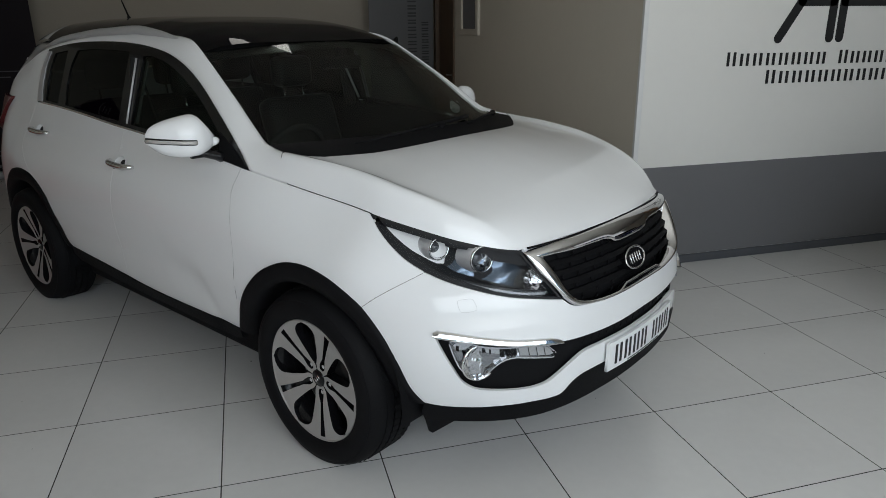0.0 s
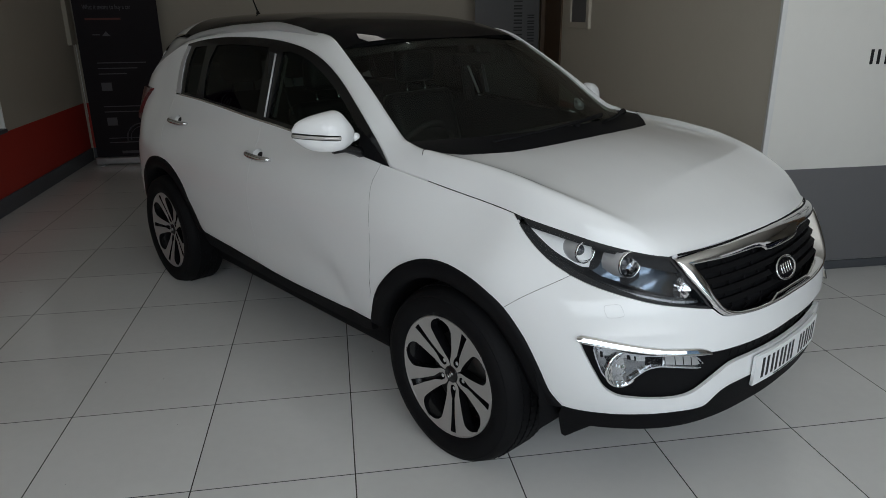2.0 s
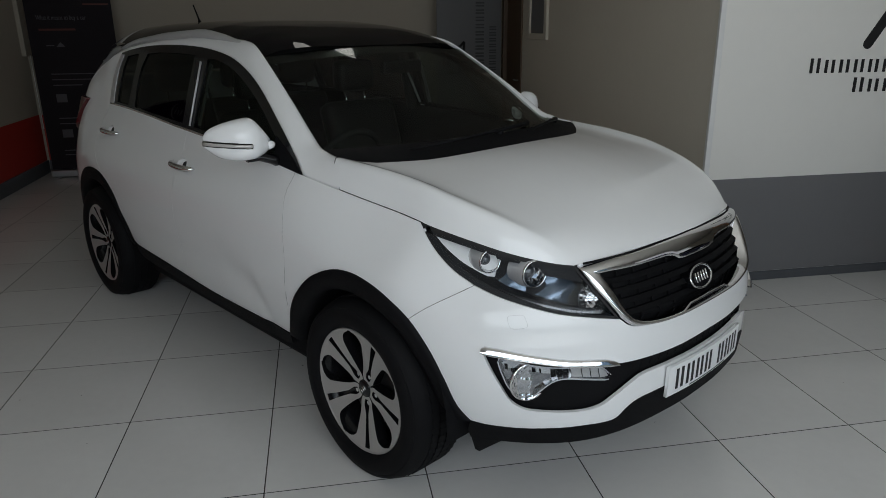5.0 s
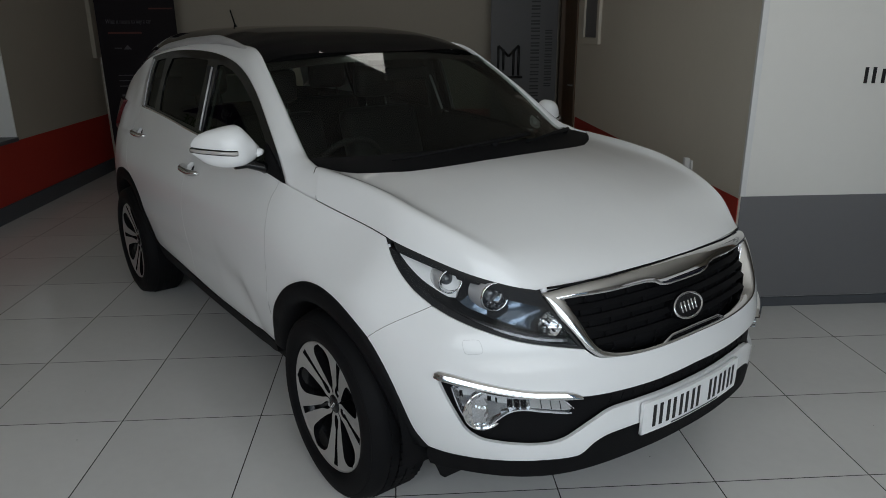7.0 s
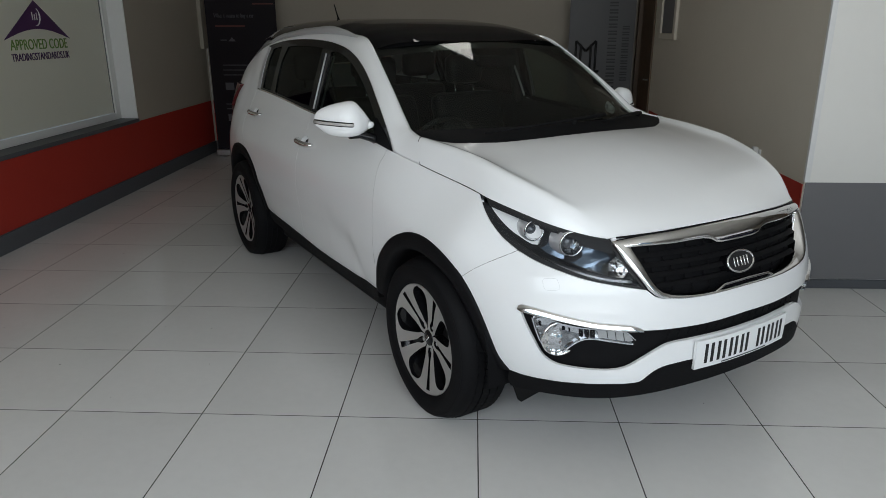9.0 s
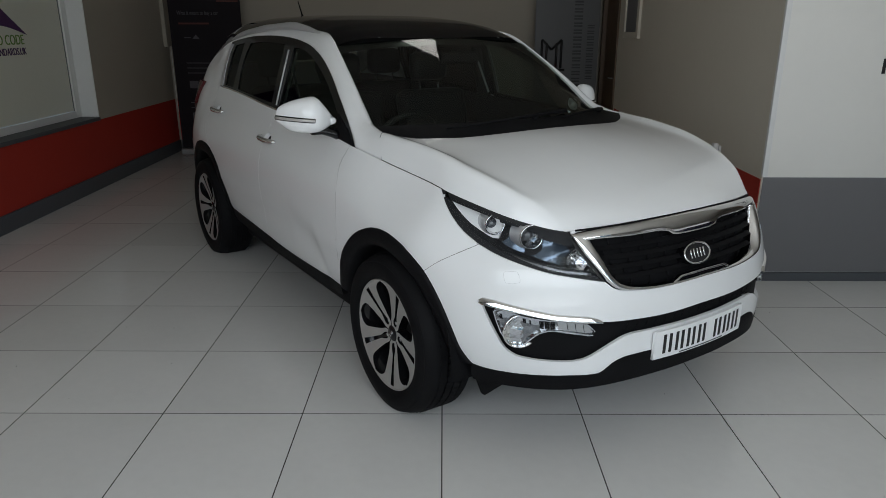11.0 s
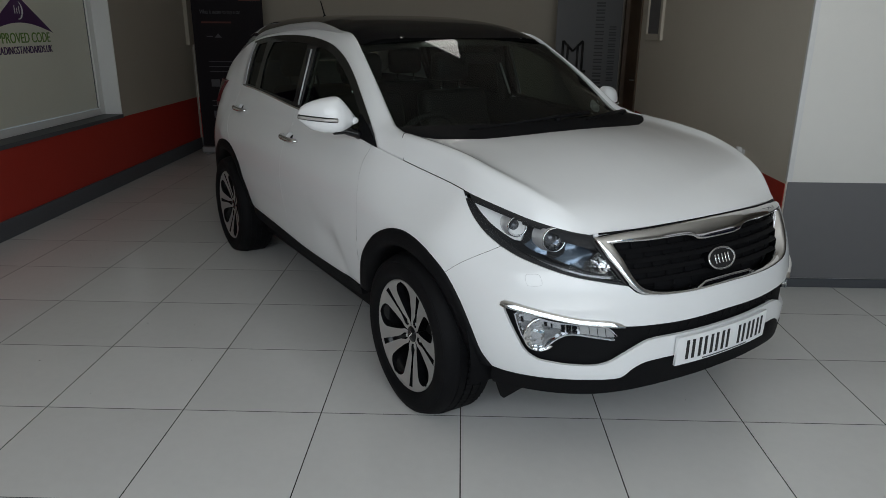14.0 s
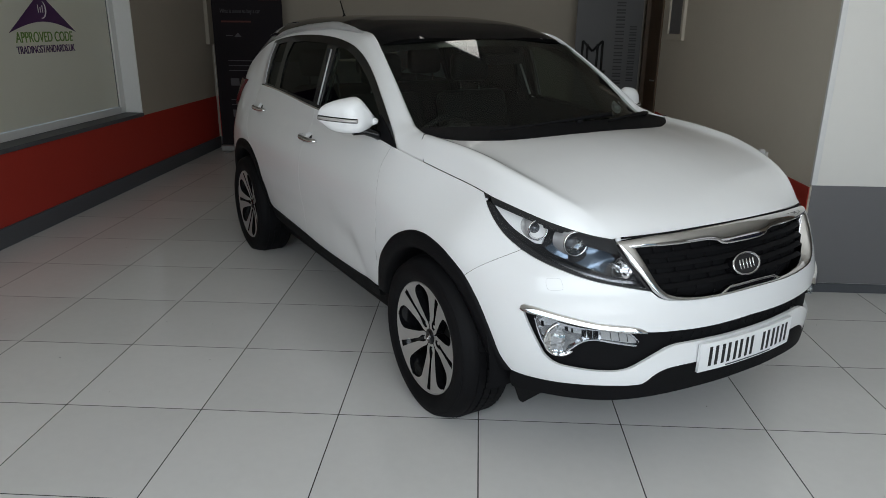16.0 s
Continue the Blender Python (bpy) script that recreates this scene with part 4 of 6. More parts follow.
def body_side(s):
    fender_poly = SMOOTH(LAMP_OUTER) + SMOOTH(HOOD_SEAM)[1:] + SMOOTH(BELT[:3])[1:5] + [(1.945, 1.072)] + SMOOTH(DOOR_SEAM)[1:] + SMOOTH(ARCH_F[5:])[::-1][1:] + SMOOTH(BUMPER_SEAM)[::-1][1:-1]
    panel("fender", sided(fender_poly, s), PAINT, CAR, "white front wing panel", gap=0.0008)
    belt1 = [p for p in SMOOTH(BELT) if 1.96 < p[0] < 2.94]
    B1 = [(2.95, 1.138), (2.935, 1.0), (2.93, .8), (2.94, .55), (2.97, .388)]
    d1 = panel("front_door", sided(SMOOTH(DOOR_SEAM)[::-1] + belt1 + SMOOTH(B1) + [p for p in SMOOTH(SILL)[::-1] if 2.0 < p[0] < 2.96], s), PAINT, CAR, "white front door", gap=0.0011, holes=[sided(handle_cup(*HANDLES[0]), s)])
    belt2 = [p for p in SMOOTH(BELT) if 2.96 < p[0] < 4.03]
    R1 = [(4.047, 1.189), (4.10, 1.06), (4.09, .96), (4.02, .875), (3.91, .793)]
    d2 = panel("rear_door", sided(SMOOTH(B1)[::-1] + belt2 + SMOOTH(R1) + SMOOTH(ARCH_R[:5])[::-1][1:] + [p for p in SMOOTH(SILL)[::-1] if 2.98 < p[0] < 3.6], s), PAINT, CAR, "white rear door", gap=0.0011, holes=[sided(handle_cup(*HANDLES[1]), s)])
    panel("rear_quarter", sided(SMOOTH(R1)[::-1] + SMOOTH(DLO_REAR)[::-1][1:] + SMOOTH(ROOF_REAR)[1:] + [(4.88, 1.14), (4.93, 1.0), (4.93, .75), (4.90, .36)] + SMOOTH(ARCH_R[4:])[::-1], s), PAINT, CAR, "white rear quarter panel", gap=0.0016)
    panel("sill_trim", sided(SMOOTH(SILL) + [(3.63, .375), (3.58, .345), (2.9, .318), (2.05, .318), (1.99, .335)], s), PLASTIC, CAR, "black plastic sill trim", out=0.006, step=0.05, flange=0.03)
    for arch, cu, cz, k, nm in ((ARCH_F, 1.478, .335, .845, "front"), (ARCH_R, 4.085, .335, .85, "rear")):
        o = curve_pts(arch, 4)
        q = np.array([(cu, cz)]) + (o - (cu, cz)) * k
        n = len(o)
        sg = 1 if s > 0 else -1
        so = o * (sg, 1)
        sq = q * (sg, 1)
        rows = [skin(so, -0.012), skin(so, 0.008), skin(so * .75 + sq * .25, 0.011), skin(so * .3 + sq * .7, 0.008), skin(sq, 0.0), skin(sq, -0.06), skin((np.array([(cu, cz)]) + (o - (cu, cz)) * k * .985) * (sg, 1), -0.24)]
        V = np.concatenate(rows)
        F = [(r * n + i, r * n + i + 1, (r + 1) * n + i + 1, (r + 1) * n + i) for r in range(len(rows) - 1) for i in range(n - 1)]
        mesh_object("wheel_arch_trim", V, F if s < 0 else [tuple(reversed(f)) for f in F], PLASTIC, CAR, f"black plastic {nm} wheel arch trim")
    # side glass
    glass_poly = [p for p in SMOOTH(BELT) if 1.90 < p[0] < 4.05] + SMOOTH(DLO_REAR)[::-1][1:-1] + SMOOTH(DLO_TOP)[::-1]
    trim = panel("window_frame", sided(glass_poly, s), PLASTIC_GLOSS, CAR, "gloss black window surround", out=-0.002, step=0.03, flange=0.02,
                 holes=[sided(q, s) for q in SIDE_PANES])
    for q, nm, gm in zip(SIDE_PANES, ("front side window", "rear side window", "rear quarter window"), (GLASS_SIDE, GLASS_DARK, GLASS_DARK)):
        panel("side_window", sided(q, s), gm, CAR, f"dark {nm}", out=-0.008, step=0.05, flange=0.0)
    strip_tube("belt_strip", [(u * s, z + .004) for u, z in SMOOTH(BELT) if 2.16 < u < 4.04], 0.0065, CHROME, CAR, "chrome strip under the side windows", out=0.002, sides=6)
    strip_tube("pillar_strip", [(2.938 * s, 1.46), (2.930 * s, 1.35), (2.925 * s, 1.22), (2.922 * s, 1.16)], 0.0055, SATIN, CAR, "thin bright pillar strip", out=0.004, sides=6)
    panel("window_channel", sided([(2.872, 1.165), (2.846, 1.163), (2.842, 1.30), (2.846, 1.445), (2.868, 1.45), (2.864, 1.30)], s), CHANNEL, CAR, "grey window channel behind the glass", out=-0.013, step=0.03, flange=0.004)
    panel("quarter_trim", sided(SMOOTH([(4.040, 1.195), (4.052, 1.274), (4.048, 1.377), (4.000, 1.470)]) + SMOOTH([(3.955, 1.470), (3.995, 1.377), (3.992, 1.274), (3.975, 1.197)]), s), SATIN, CAR, "pale grey trim at the end of the side windows", out=0.003, step=0.02, flange=0.006)
    for door_ob, (u0, u1, z) in zip((d1, d2), HANDLES):
        us = np.linspace(u0, u1, 13)
        outs = [0.006, .022, .034, .038, .04, .04, .04, .04, .038, .034, .028, .018, .004]
        ps = [tuple(skin([(u * s, z + .006 * (u - u0) / (u1 - u0))], o)[0]) for u, o in zip(us, outs)]
        tube("door_handle", ps, [.010, .014, .016, .016, .016, .016, .016, .016, .016, .016, .016, .014, .010], CHROME, door_ob, "chrome door handle", 10, .9)
        cup = np.array(handle_cup(u0, u1, z))
        mid = cup.mean(0)
        rows = [skin((mid + (cup - mid) * w) * (s, 1), d) for w, d in ((1, 0), (.93, -.006), (.75, -.014), (.45, -.019), (.05, -.020))]
        n = len(cup)
        mesh_object("handle_cup", np.concatenate(rows), [(r * n + i, r * n + (i + 1) % n, (r + 1) * n + (i + 1) % n, (r + 1) * n + i) for r in range(4) for i in range(n)], PAINT, door_ob, "hollow behind the handle")
    # tail lamp
    tl = [(4.44, 1.195), (4.62, 1.200), (4.86, 1.180), (4.95, 1.08), (4.92, .96), (4.78, .97), (4.66, 1.03), (4.55, 1.12)]
    panel("tail_light", sided(SMOOTH(tl + tl[:1])[:-1], s), TAIL_RED, CAR, "red tail lamp", out=0.024, step=0.04, flange=0.03)


SIDE_PANES = [
    SMOOTH([(2.03, 1.105), (2.35, 1.125), (2.70, 1.147), (2.895, 1.158)]) + SMOOTH([(2.89, 1.25), (2.885, 1.36), (2.885, 1.47)]) + SMOOTH([(2.82, 1.475), (2.68, 1.452), (2.55, 1.412), (2.42, 1.355), (2.30, 1.290), (2.16, 1.195)]),
    SMOOTH([(3.02, 1.165), (3.30, 1.178), (3.66, 1.196)]) + SMOOTH([(3.68, 1.30), (3.67, 1.40), (3.62, 1.482)]) + SMOOTH([(3.45, 1.492), (3.2, 1.492), (3.03, 1.487)]),
    SMOOTH([(3.76, 1.20), (3.93, 1.205)]) + SMOOTH([(3.94, 1.30), (3.93, 1.40), (3.90, 1.462)]) + SMOOTH([(3.82, 1.472), (3.74, 1.48)]),
]
both(body_side)

# tail end
tail = whole([(0, 1.30), (.45, 1.30), (.62, 1.32)] + [(UMAX - 4.86, 1.42), (UMAX - 4.90, 1.2), (UMAX - 4.93, 1.0), (UMAX - 4.93, .75), (0, .75)])
panel("tailgate", [(u, z) for u, z in tail], PAINT, CAR, "white tailgate", fun=rear_skin, step=0.06, gap=0.002)
panel("rear_bumper", whole([(0, .745), (UMAX - 4.93, .745), (UMAX - 4.90, .36), (.5, .28), (0, .28)]), PLASTIC, CAR, "black and white rear bumper", fun=rear_skin, step=0.06, gap=0.002)
panel("rear_window", whole([(0, 1.565), (.3, 1.55), (UMAX - 5.05, 1.50), (UMAX - 4.87, 1.43), (.62, 1.325), (0, 1.305)]), GLASS_DARK, CAR, "dark rear window", fun=rear_skin, step=0.06, out=-0.004)



# bonnet
HEDGE = curve_pts(LAMP_TOP + HOOD_SEAM[1:], 6)


def hood_point(k, v):
    """k from the nose (0) to the windscreen (1), v across from right (1) to left (-1)."""
    t = k * (len(HEDGE) - 1)
    i = min(int(t), len(HEDGE) - 2)
    uz = HEDGE[i] + (HEDGE[i + 1] - HEDGE[i]) * (t - i)
    e = skin([uz], 0.0)[0]
    a = abs(v)
    xc = 0.752 + (0.0 - 0.752) * (k * 0.85 + 0.15 * k * k)
    zc = 0.918 + (1.148 - 0.918) * (1 - (1 - k) ** 1.55)
    xx = xc + (e[0] - xc) * a * a
    bump = np.interp(a, [.60, .80, .92, .97, 1], [0, .55, 1, .75, 0])
    xx -= 0.095 * k ** 4 * bump
    across = [0, .2, .38, .5, .64, .77, .83, .87, .895, .92, .945, .972, .988, 1]
    kk = min(max((k - .25) / .5, 0), 1) * (1 - .85 * max(0, (k - .86) / .14))
    rise = (1 - kk) * np.interp(a, across, [1, .975, .91, .86, .815, .785, .777, .775, .776, .775, .74, .50, .23, 0]) + kk * np.interp(a, across, [1, .975, .91, .855, .80, .762, .752, .775, .835, .895, .90, .66, .29, 0])
    flat = 1 - a ** 2.4
    w = min(1.0, k / 0.30)
    w = w * w * (3 - 2 * w)
    z = e[2] + (zc - e[2]) * (rise * w + flat * (1 - w))
    z += 0.010 * math.sin(math.pi * min(1, k * 1.1)) * (1 - w) * (1 - a * a)
    z += np.interp(a, [.80, .86, .92, .945, .972, 1], [0, .006, .018, .022, .012, 0]) * k ** 6
    xx -= .020 * k ** 6 * np.interp(a, [.88, .93, .96, 1], [0, 1, .5, 0])
    return (xx, -v * (abs(e[1]) - .0035), z)


vs = np.sort(np.concatenate([np.linspace(-1, 1, 41), [q * w for q in (-1, 1) for w in (.988, .972, .96, .935, .925, .915, .905, .89, .88, .87, .86, .83)]]))
ks = np.linspace(0, 1, 37)
V = [hood_point(k, v) for k in ks for v in vs]
V = np.array(V)
n = len(vs)
for _ in range(1):  # soften the pressed lines a little
    G = V.reshape(len(ks), n, 3)
    Q = G.copy()
    Q[:, 1:-1, 2] = (G[:, :-2, 2] + 2 * G[:, 1:-1, 2] + G[:, 2:, 2]) / 4
    Q[1:-1, :, 2] = (Q[:-2, :, 2] + 2 * Q[1:-1, :, 2] + Q[2:, :, 2]) / 4
    Q[:, :3], Q[:, -3:] = G[:, :3], G[:, -3:]
    Q[0], Q[-1] = G[0], G[-1]
    V = Q.reshape(-1, 3)
F = [(r * n + i, (r + 1) * n + i, (r + 1) * n + i + 1, r * n + i + 1) for r in range(len(ks) - 1) for i in range(n - 1)]
rim = [i for i in range(n)] + [r * n + n - 1 for r in range(1, len(ks))] + [(len(ks) - 1) * n + i for i in range(n - 2, -1, -1)] + [r * n for r in range(len(ks) - 2, 0, -1)]
base = len(V)
fold = [(-.012, 0, -.03) if 2 < i < n - 3 else (0, 0, -.03) if i >= len(V) - n else (-.020, -math.copysign(.030, V[i][1]), -.018) for i in rim]
V = np.concatenate([V, V[rim], V[rim] + np.array(fold)])
m = len(rim)
F += [(base + i, base + (i + 1) % m, base + m + (i + 1) % m, base + m + i) for i in range(m)]
mesh_object("bonnet", V, F, PAINT, CAR, "white bonnet with soft pressed edges")


# dark strips stand in for the shade in the joints between the panels
for s_ in (1, -1):
    strip_tube("joint", [(u * s_, z) for u, z in SMOOTH([(1.24, .985)] + HOOD_SEAM + [(1.885, 1.067)])], 0.0018, PLASTIC, CAR, "dark strip for the shade in the bonnet joint", out=-0.003, sides=6)
    strip_tube("joint", [(u * s_, z) for u, z in SMOOTH(DOOR_SEAM[:-1])], 0.0012, PLASTIC, CAR, "dark strip for the shade in the door joint", out=-0.0012, sides=6)
    strip_tube("joint", [(u * s_, z) for u, z in SMOOTH(BUMPER_SEAM)], 0.0008, PLASTIC, CAR, "dark strip for the shade in the bumper joint", out=-0.0010, sides=6)
    tube("joint", [(x - .004, y, z + .0005) for x, y, z in (hood_point(1, s_ * v) for v in np.linspace(.92, .9995, 10))], 0.0012, PLASTIC, CAR, "dark strip for the shade behind the bonnet", 6)
strip_tube("joint", [(u, z - .002) for u, z in [(-a, b) for a, b in SMOOTH(HOOD_FRONT)][::-1] + SMOOTH(HOOD_FRONT)[1:] if abs(u) < .592], 0.0036, PLASTIC, CAR, "dark strip for the shade in the gap above the grille", out=-0.004, sides=6)


# roof, pillars and glass
def roof_z(x, s):
    zc = np.interp(x, [-3.25, -3.05, -2.87, -2.5, -2.0, -1.6, -1.35, -1.2, -1.05, -.90], [1.560, 1.615, 1.645, 1.660, 1.666, 1.660, 1.640, 1.617, 1.580, 1.530])
    drop = np.interp(x, [-3.1, -2.7, -2.35, -1.6, -1.2], [.11, .085, .055, .012, 0])
    return zc - 0.010 - 0.012 * (abs(s) / .59) ** 2 - 0.038 * (abs(s) / .59) ** 6 - drop * (abs(s) / .59) ** 5


SCREEN_EDGE = [(-.285, .728, 1.139), (-.34, .724, 1.143), (-.40, .712, 1.149), (-.453, .703, 1.157), (-.55, .690, 1.218), (-.70, .668, 1.322), (-.85, .644, 1.416), (-.995, .617, 1.498), (-1.06, .604, 1.530), (-1.13, .592, 1.551)]
ROOF_EDGE = [(x, .585 - .00 * x if x > -2.6 else .585 + (x + 2.6) * .13, 0) for x in (-1.3, -1.6, -2.0, -2.4, -2.7, -2.95, -3.10)]
ROOF_EDGE = [(x, s, float(roof_z(x, s)) - .016 * min(1, (-1.2 - x) / .3)) for x, s, _ in ROOF_EDGE]


def arc_even(P, n):
    P = np.asarray(P, float)
    d = np.concatenate([[0], np.cumsum(np.linalg.norm(np.diff(P, axis=0), axis=1))])
    q = np.linspace(0, d[-1], n)
    return np.stack([np.interp(q, d, P[:, k]) for k in range(3)], 1)


def side_frame(s):
    low = skin(curve_pts([(1.673, 1.042), (1.80, 1.057)], 3), 0)
    low = np.concatenate([low, skin(curve_pts(DLO_TOP + ROOF_REAR[1:], 5), 0.0)])
    low[:, 1] = np.abs(low[:, 1])
    up = curve_pts(SCREEN_EDGE + ROOF_EDGE, 6)
    # match by three stretches: foot, pillar, roof
    cut_l = [0, int(np.argmin(np.abs(low[:, 0] + .50) + (low[:, 2] > 1.2) * 9)), int(np.argmin(np.abs(low[:, 0] + 1.20) + (low[:, 2] < 1.3) * 9)), len(low) - 1]
    cut_u = [0, int(np.argmin(np.abs(up[:, 0] + .40))), int(np.argmin(np.abs(up[:, 0] + 1.13))), len(up) - 1]
    A = np.concatenate([arc_even(low[cut_l[i]:cut_l[i + 1] + 1], m)[(1 if i else 0):] for i, m in enumerate((8, 26, 40))])
    B = np.concatenate([arc_even(up[cut_u[i]:cut_u[i + 1] + 1], m)[(1 if i else 0):] for i, m in enumerate((8, 26, 40))])
    n = len(A)
    rows = []
    for w in (0, .08, .2, .35, .5, .65, .8, .92, 1):
        P = A * (1 - w) + B * w
        d = B - A
        nrm = np.stack([np.zeros(n), d[:, 2], -d[:, 1]], 1)
        nrm = np.where(nrm[:, 1:2] < 0, -nrm, nrm)
        lift = np.stack([0.35 * np.ones(n), np.ones(n) * .8, np.ones(n) * .7], 1)
        P = P + lift * (0.085 * np.minimum(np.linalg.norm(d, axis=1), .14) * 4 * w * (1 - w))[:, None]
        ridge = np.interp(w, [0, .35, .65, .85, 1], [0, .004, .011, .013, .002]) * np.interp(np.arange(n), [0, 12, 22], [1, 1, 0])
        P[:, 2] += ridge
        rows.append(P)
    inner = [A - (0, .02, .004), B - (0.0, .012, .016)]
    rows = [inner[0]] + rows + [inner[1]]
    V = np.concatenate(rows) * (1, -s, 1)
    F = [(r * n + i, r * n + i + 1, (r + 1) * n + i + 1, (r + 1) * n + i) for r in range(len(rows) - 1) for i in range(n - 1)]
    mesh_object("roof_pillar", V, F if s > 0 else [tuple(reversed(f)) for f in F], PAINT, CAR, "white windscreen pillar and roof side")
    trim = np.concatenate([r[:34] * (1, .985, 1) - (0.004, 0, .012) for r in (A, A * .5 + B * .5, B)])
    mesh_object("pillar_trim", trim * (1, -s, 1), [(r * 34 + i, r * 34 + i + 1, (r + 1) * 34 + i + 1, (r + 1) * 34 + i) for r in range(2) for i in range(33)], TRIM_DARK, CAR, "dark inner pillar trim")
    rx = np.linspace(-1.15, -2.88, 30)
    h = [0.0 + .020 * min(1, (i / 7)) ** .7 * min(1, ((29 - i) / 7)) ** .7 for i in range(30)]
    cent = []
    for x, q in zip(rx, h):
        ss = .602 if x > -2.6 else .602 + (x + 2.6) * .12
        cent.append((x, -s * ss, float(roof_z(x, .59)) + q - .018))
    tube("roof_rail", cent, [.008 + .016 * min(1, i / 6) * min(1, (29 - i) / 14) for i in range(30)], SATIN, CAR, "silver roof rail", 10, .9)


both(side_frame)

rxs = np.linspace(-.925, -3.12, 44)
V, F = [], []
m = 31
for q, x in enumerate(rxs):
    t = q / 43
    for v in np.linspace(-1, 1, m):
        xx = x - .075 * v * v * max(0, 1 - t * 6)
        se = float(np.interp(xx, [-3.12, -2.6, -1.3, -1.13, -1.06, -.995], [.515, .585, .585, .592, .604, .615]))
        V.append((xx, v * se, float(roof_z(xx, v * se)) - .001 * abs(v)))
F = [(r * m + i, r * m + i + 1, (r + 1) * m + i + 1, (r + 1) * m + i) for r in range(len(rxs) - 1) for i in range(m - 1)]
spoiler = [f for f in F if max(V[i][0] for i in f) < -2.80]
mesh_object("roof", V, [f for f in F if f not in set(spoiler)], GLASS_ROOF, CAR, "gloss black glass roof")
used = sorted({i for f in spoiler for i in f})
at = {i: k for k, i in enumerate(used)}
mesh_object("rear_spoiler", [V[i] for i in used], [tuple(at[i] for i in f) for f in spoiler], PAINT, CAR, "white roof edge over the rear window")
mesh_object("headlining", [(x, y * .96, z - .03) for x, y, z in V], F, TRIM_DARK, CAR, "dark headlining")
tube("antenna", [(-2.87, 0, 1.640), (-2.88, 0, 1.668), (-2.945, 0, 1.765)], [.018, .006, .004], PLASTIC, CAR, "short black roof aerial")

# windscreen: curved glass between the pillars
edge = arc_even(curve_pts(SCREEN_EDGE[:8], 5), 30)
cen_x = np.linspace(-.015, -.925, 30)
cen_z = 1.140 + (1.532 - 1.140) * (np.linspace(0, 1, 30) ** .94)
V, m = [], 33
for i in range(30):
    ex, es, ez = edge[i]
    for v in np.linspace(-1, 1, m):
        V.append((cen_x[i] + (ex - cen_x[i]) * v * v, v * (es - .004), cen_z[i] + (ez - cen_z[i]) * abs(v) ** 2.2 - .006))
F = [(r * m + i, r * m + i + 1, (r + 1) * m + i + 1, (r + 1) * m + i) for r in range(29) for i in range(m - 1)]
SCREEN_V = np.array(V).reshape(30, m, 3)
mesh_object("windscreen", V, F, GLASS_SCREEN, CAR, "tinted windscreen")


def screen(r, c, lift=0.0):
    """A point of the windscreen by fraction up (0 to 1) and across (-1 right to 1 left is y)."""
    i, j = r * 29, (c + 1) / 2 * (m - 1)
    i0, j0 = min(int(i), 28), min(int(j), m - 2)
    a, b = i - i0, j - j0
    p = SCREEN_V[i0, j0] * (1 - a) * (1 - b) + SCREEN_V[i0 + 1, j0] * a * (1 - b) + SCREEN_V[i0, j0 + 1] * (1 - a) * b + SCREEN_V[i0 + 1, j0 + 1] * a * b
    return p + np.array((.55, 0, .83)) * lift


def screen_band(name, cells, mat, label, lift):
    V, F = [], []
    for cr in cells:
        b = len(V)
        for r, c in cr:
            V.append(screen(r, c, lift))
        k = len(cr) // 2
        F += [(b + i, b + i + 1, b + k + i + 1, b + k + i) for i in range(k - 1)]
    return mesh_object(name, V, F, mat, CAR, label)


cs = np.linspace(-1, 1, 33)
V = []
for c in cs:
    lo_, hi_ = screen(0, c, .004), screen(.10 + .02 * c * c, c, .004)
    V.append(lo_ + (lo_ - hi_) * .55 * (1 - abs(c) ** 6) - np.array((0, 0, .008)))
V += [screen(0, c, .004) for c in cs] + [screen(.10 + .02 * c * c + .08 * abs(c) ** 5, c, .004) for c in cs]
mesh_object("cowl", V, [(q * 33 + i, q * 33 + i + 1, (q + 1) * 33 + i + 1, (q + 1) * 33 + i) for q in range(2) for i in range(32)], PLASTIC, CAR, "black cowl panel below the windscreen")
screen_band("screen_frit", [[(.92, c) for c in cs] + [(1.0, c) for c in cs]], PLASTIC_GLOSS, "black band along the top of the glass", -0.004)
for a, b, nm in (((.125, .26), (.045, -.68), 0), ((.11, .80), (.070, .16), 1)):
    pts = [screen(a[0] + (b[0] - a[0]) * t, a[1] + (b[1] - a[1]) * t, .016 + .010 * math.sin(math.pi * t)) for t in np.linspace(0, 1, 9)]
    w = tube("wiper", [tuple(p) for p in pts], [.011, .010, .009, .008, .007, .006, .006, .005, .004], PLASTIC, CAR, "black windscreen wiper", 8)
    k = .34 if nm == 0 else .12
    pa, pb = a[0] + (b[0] - a[0]) * k, a[1] + (b[1] - a[1]) * k
    tube("pivot", [tuple(screen(pa, pb, -.01)), tuple(screen(pa, pb, .022))], .015, PLASTIC, w, "", 10)


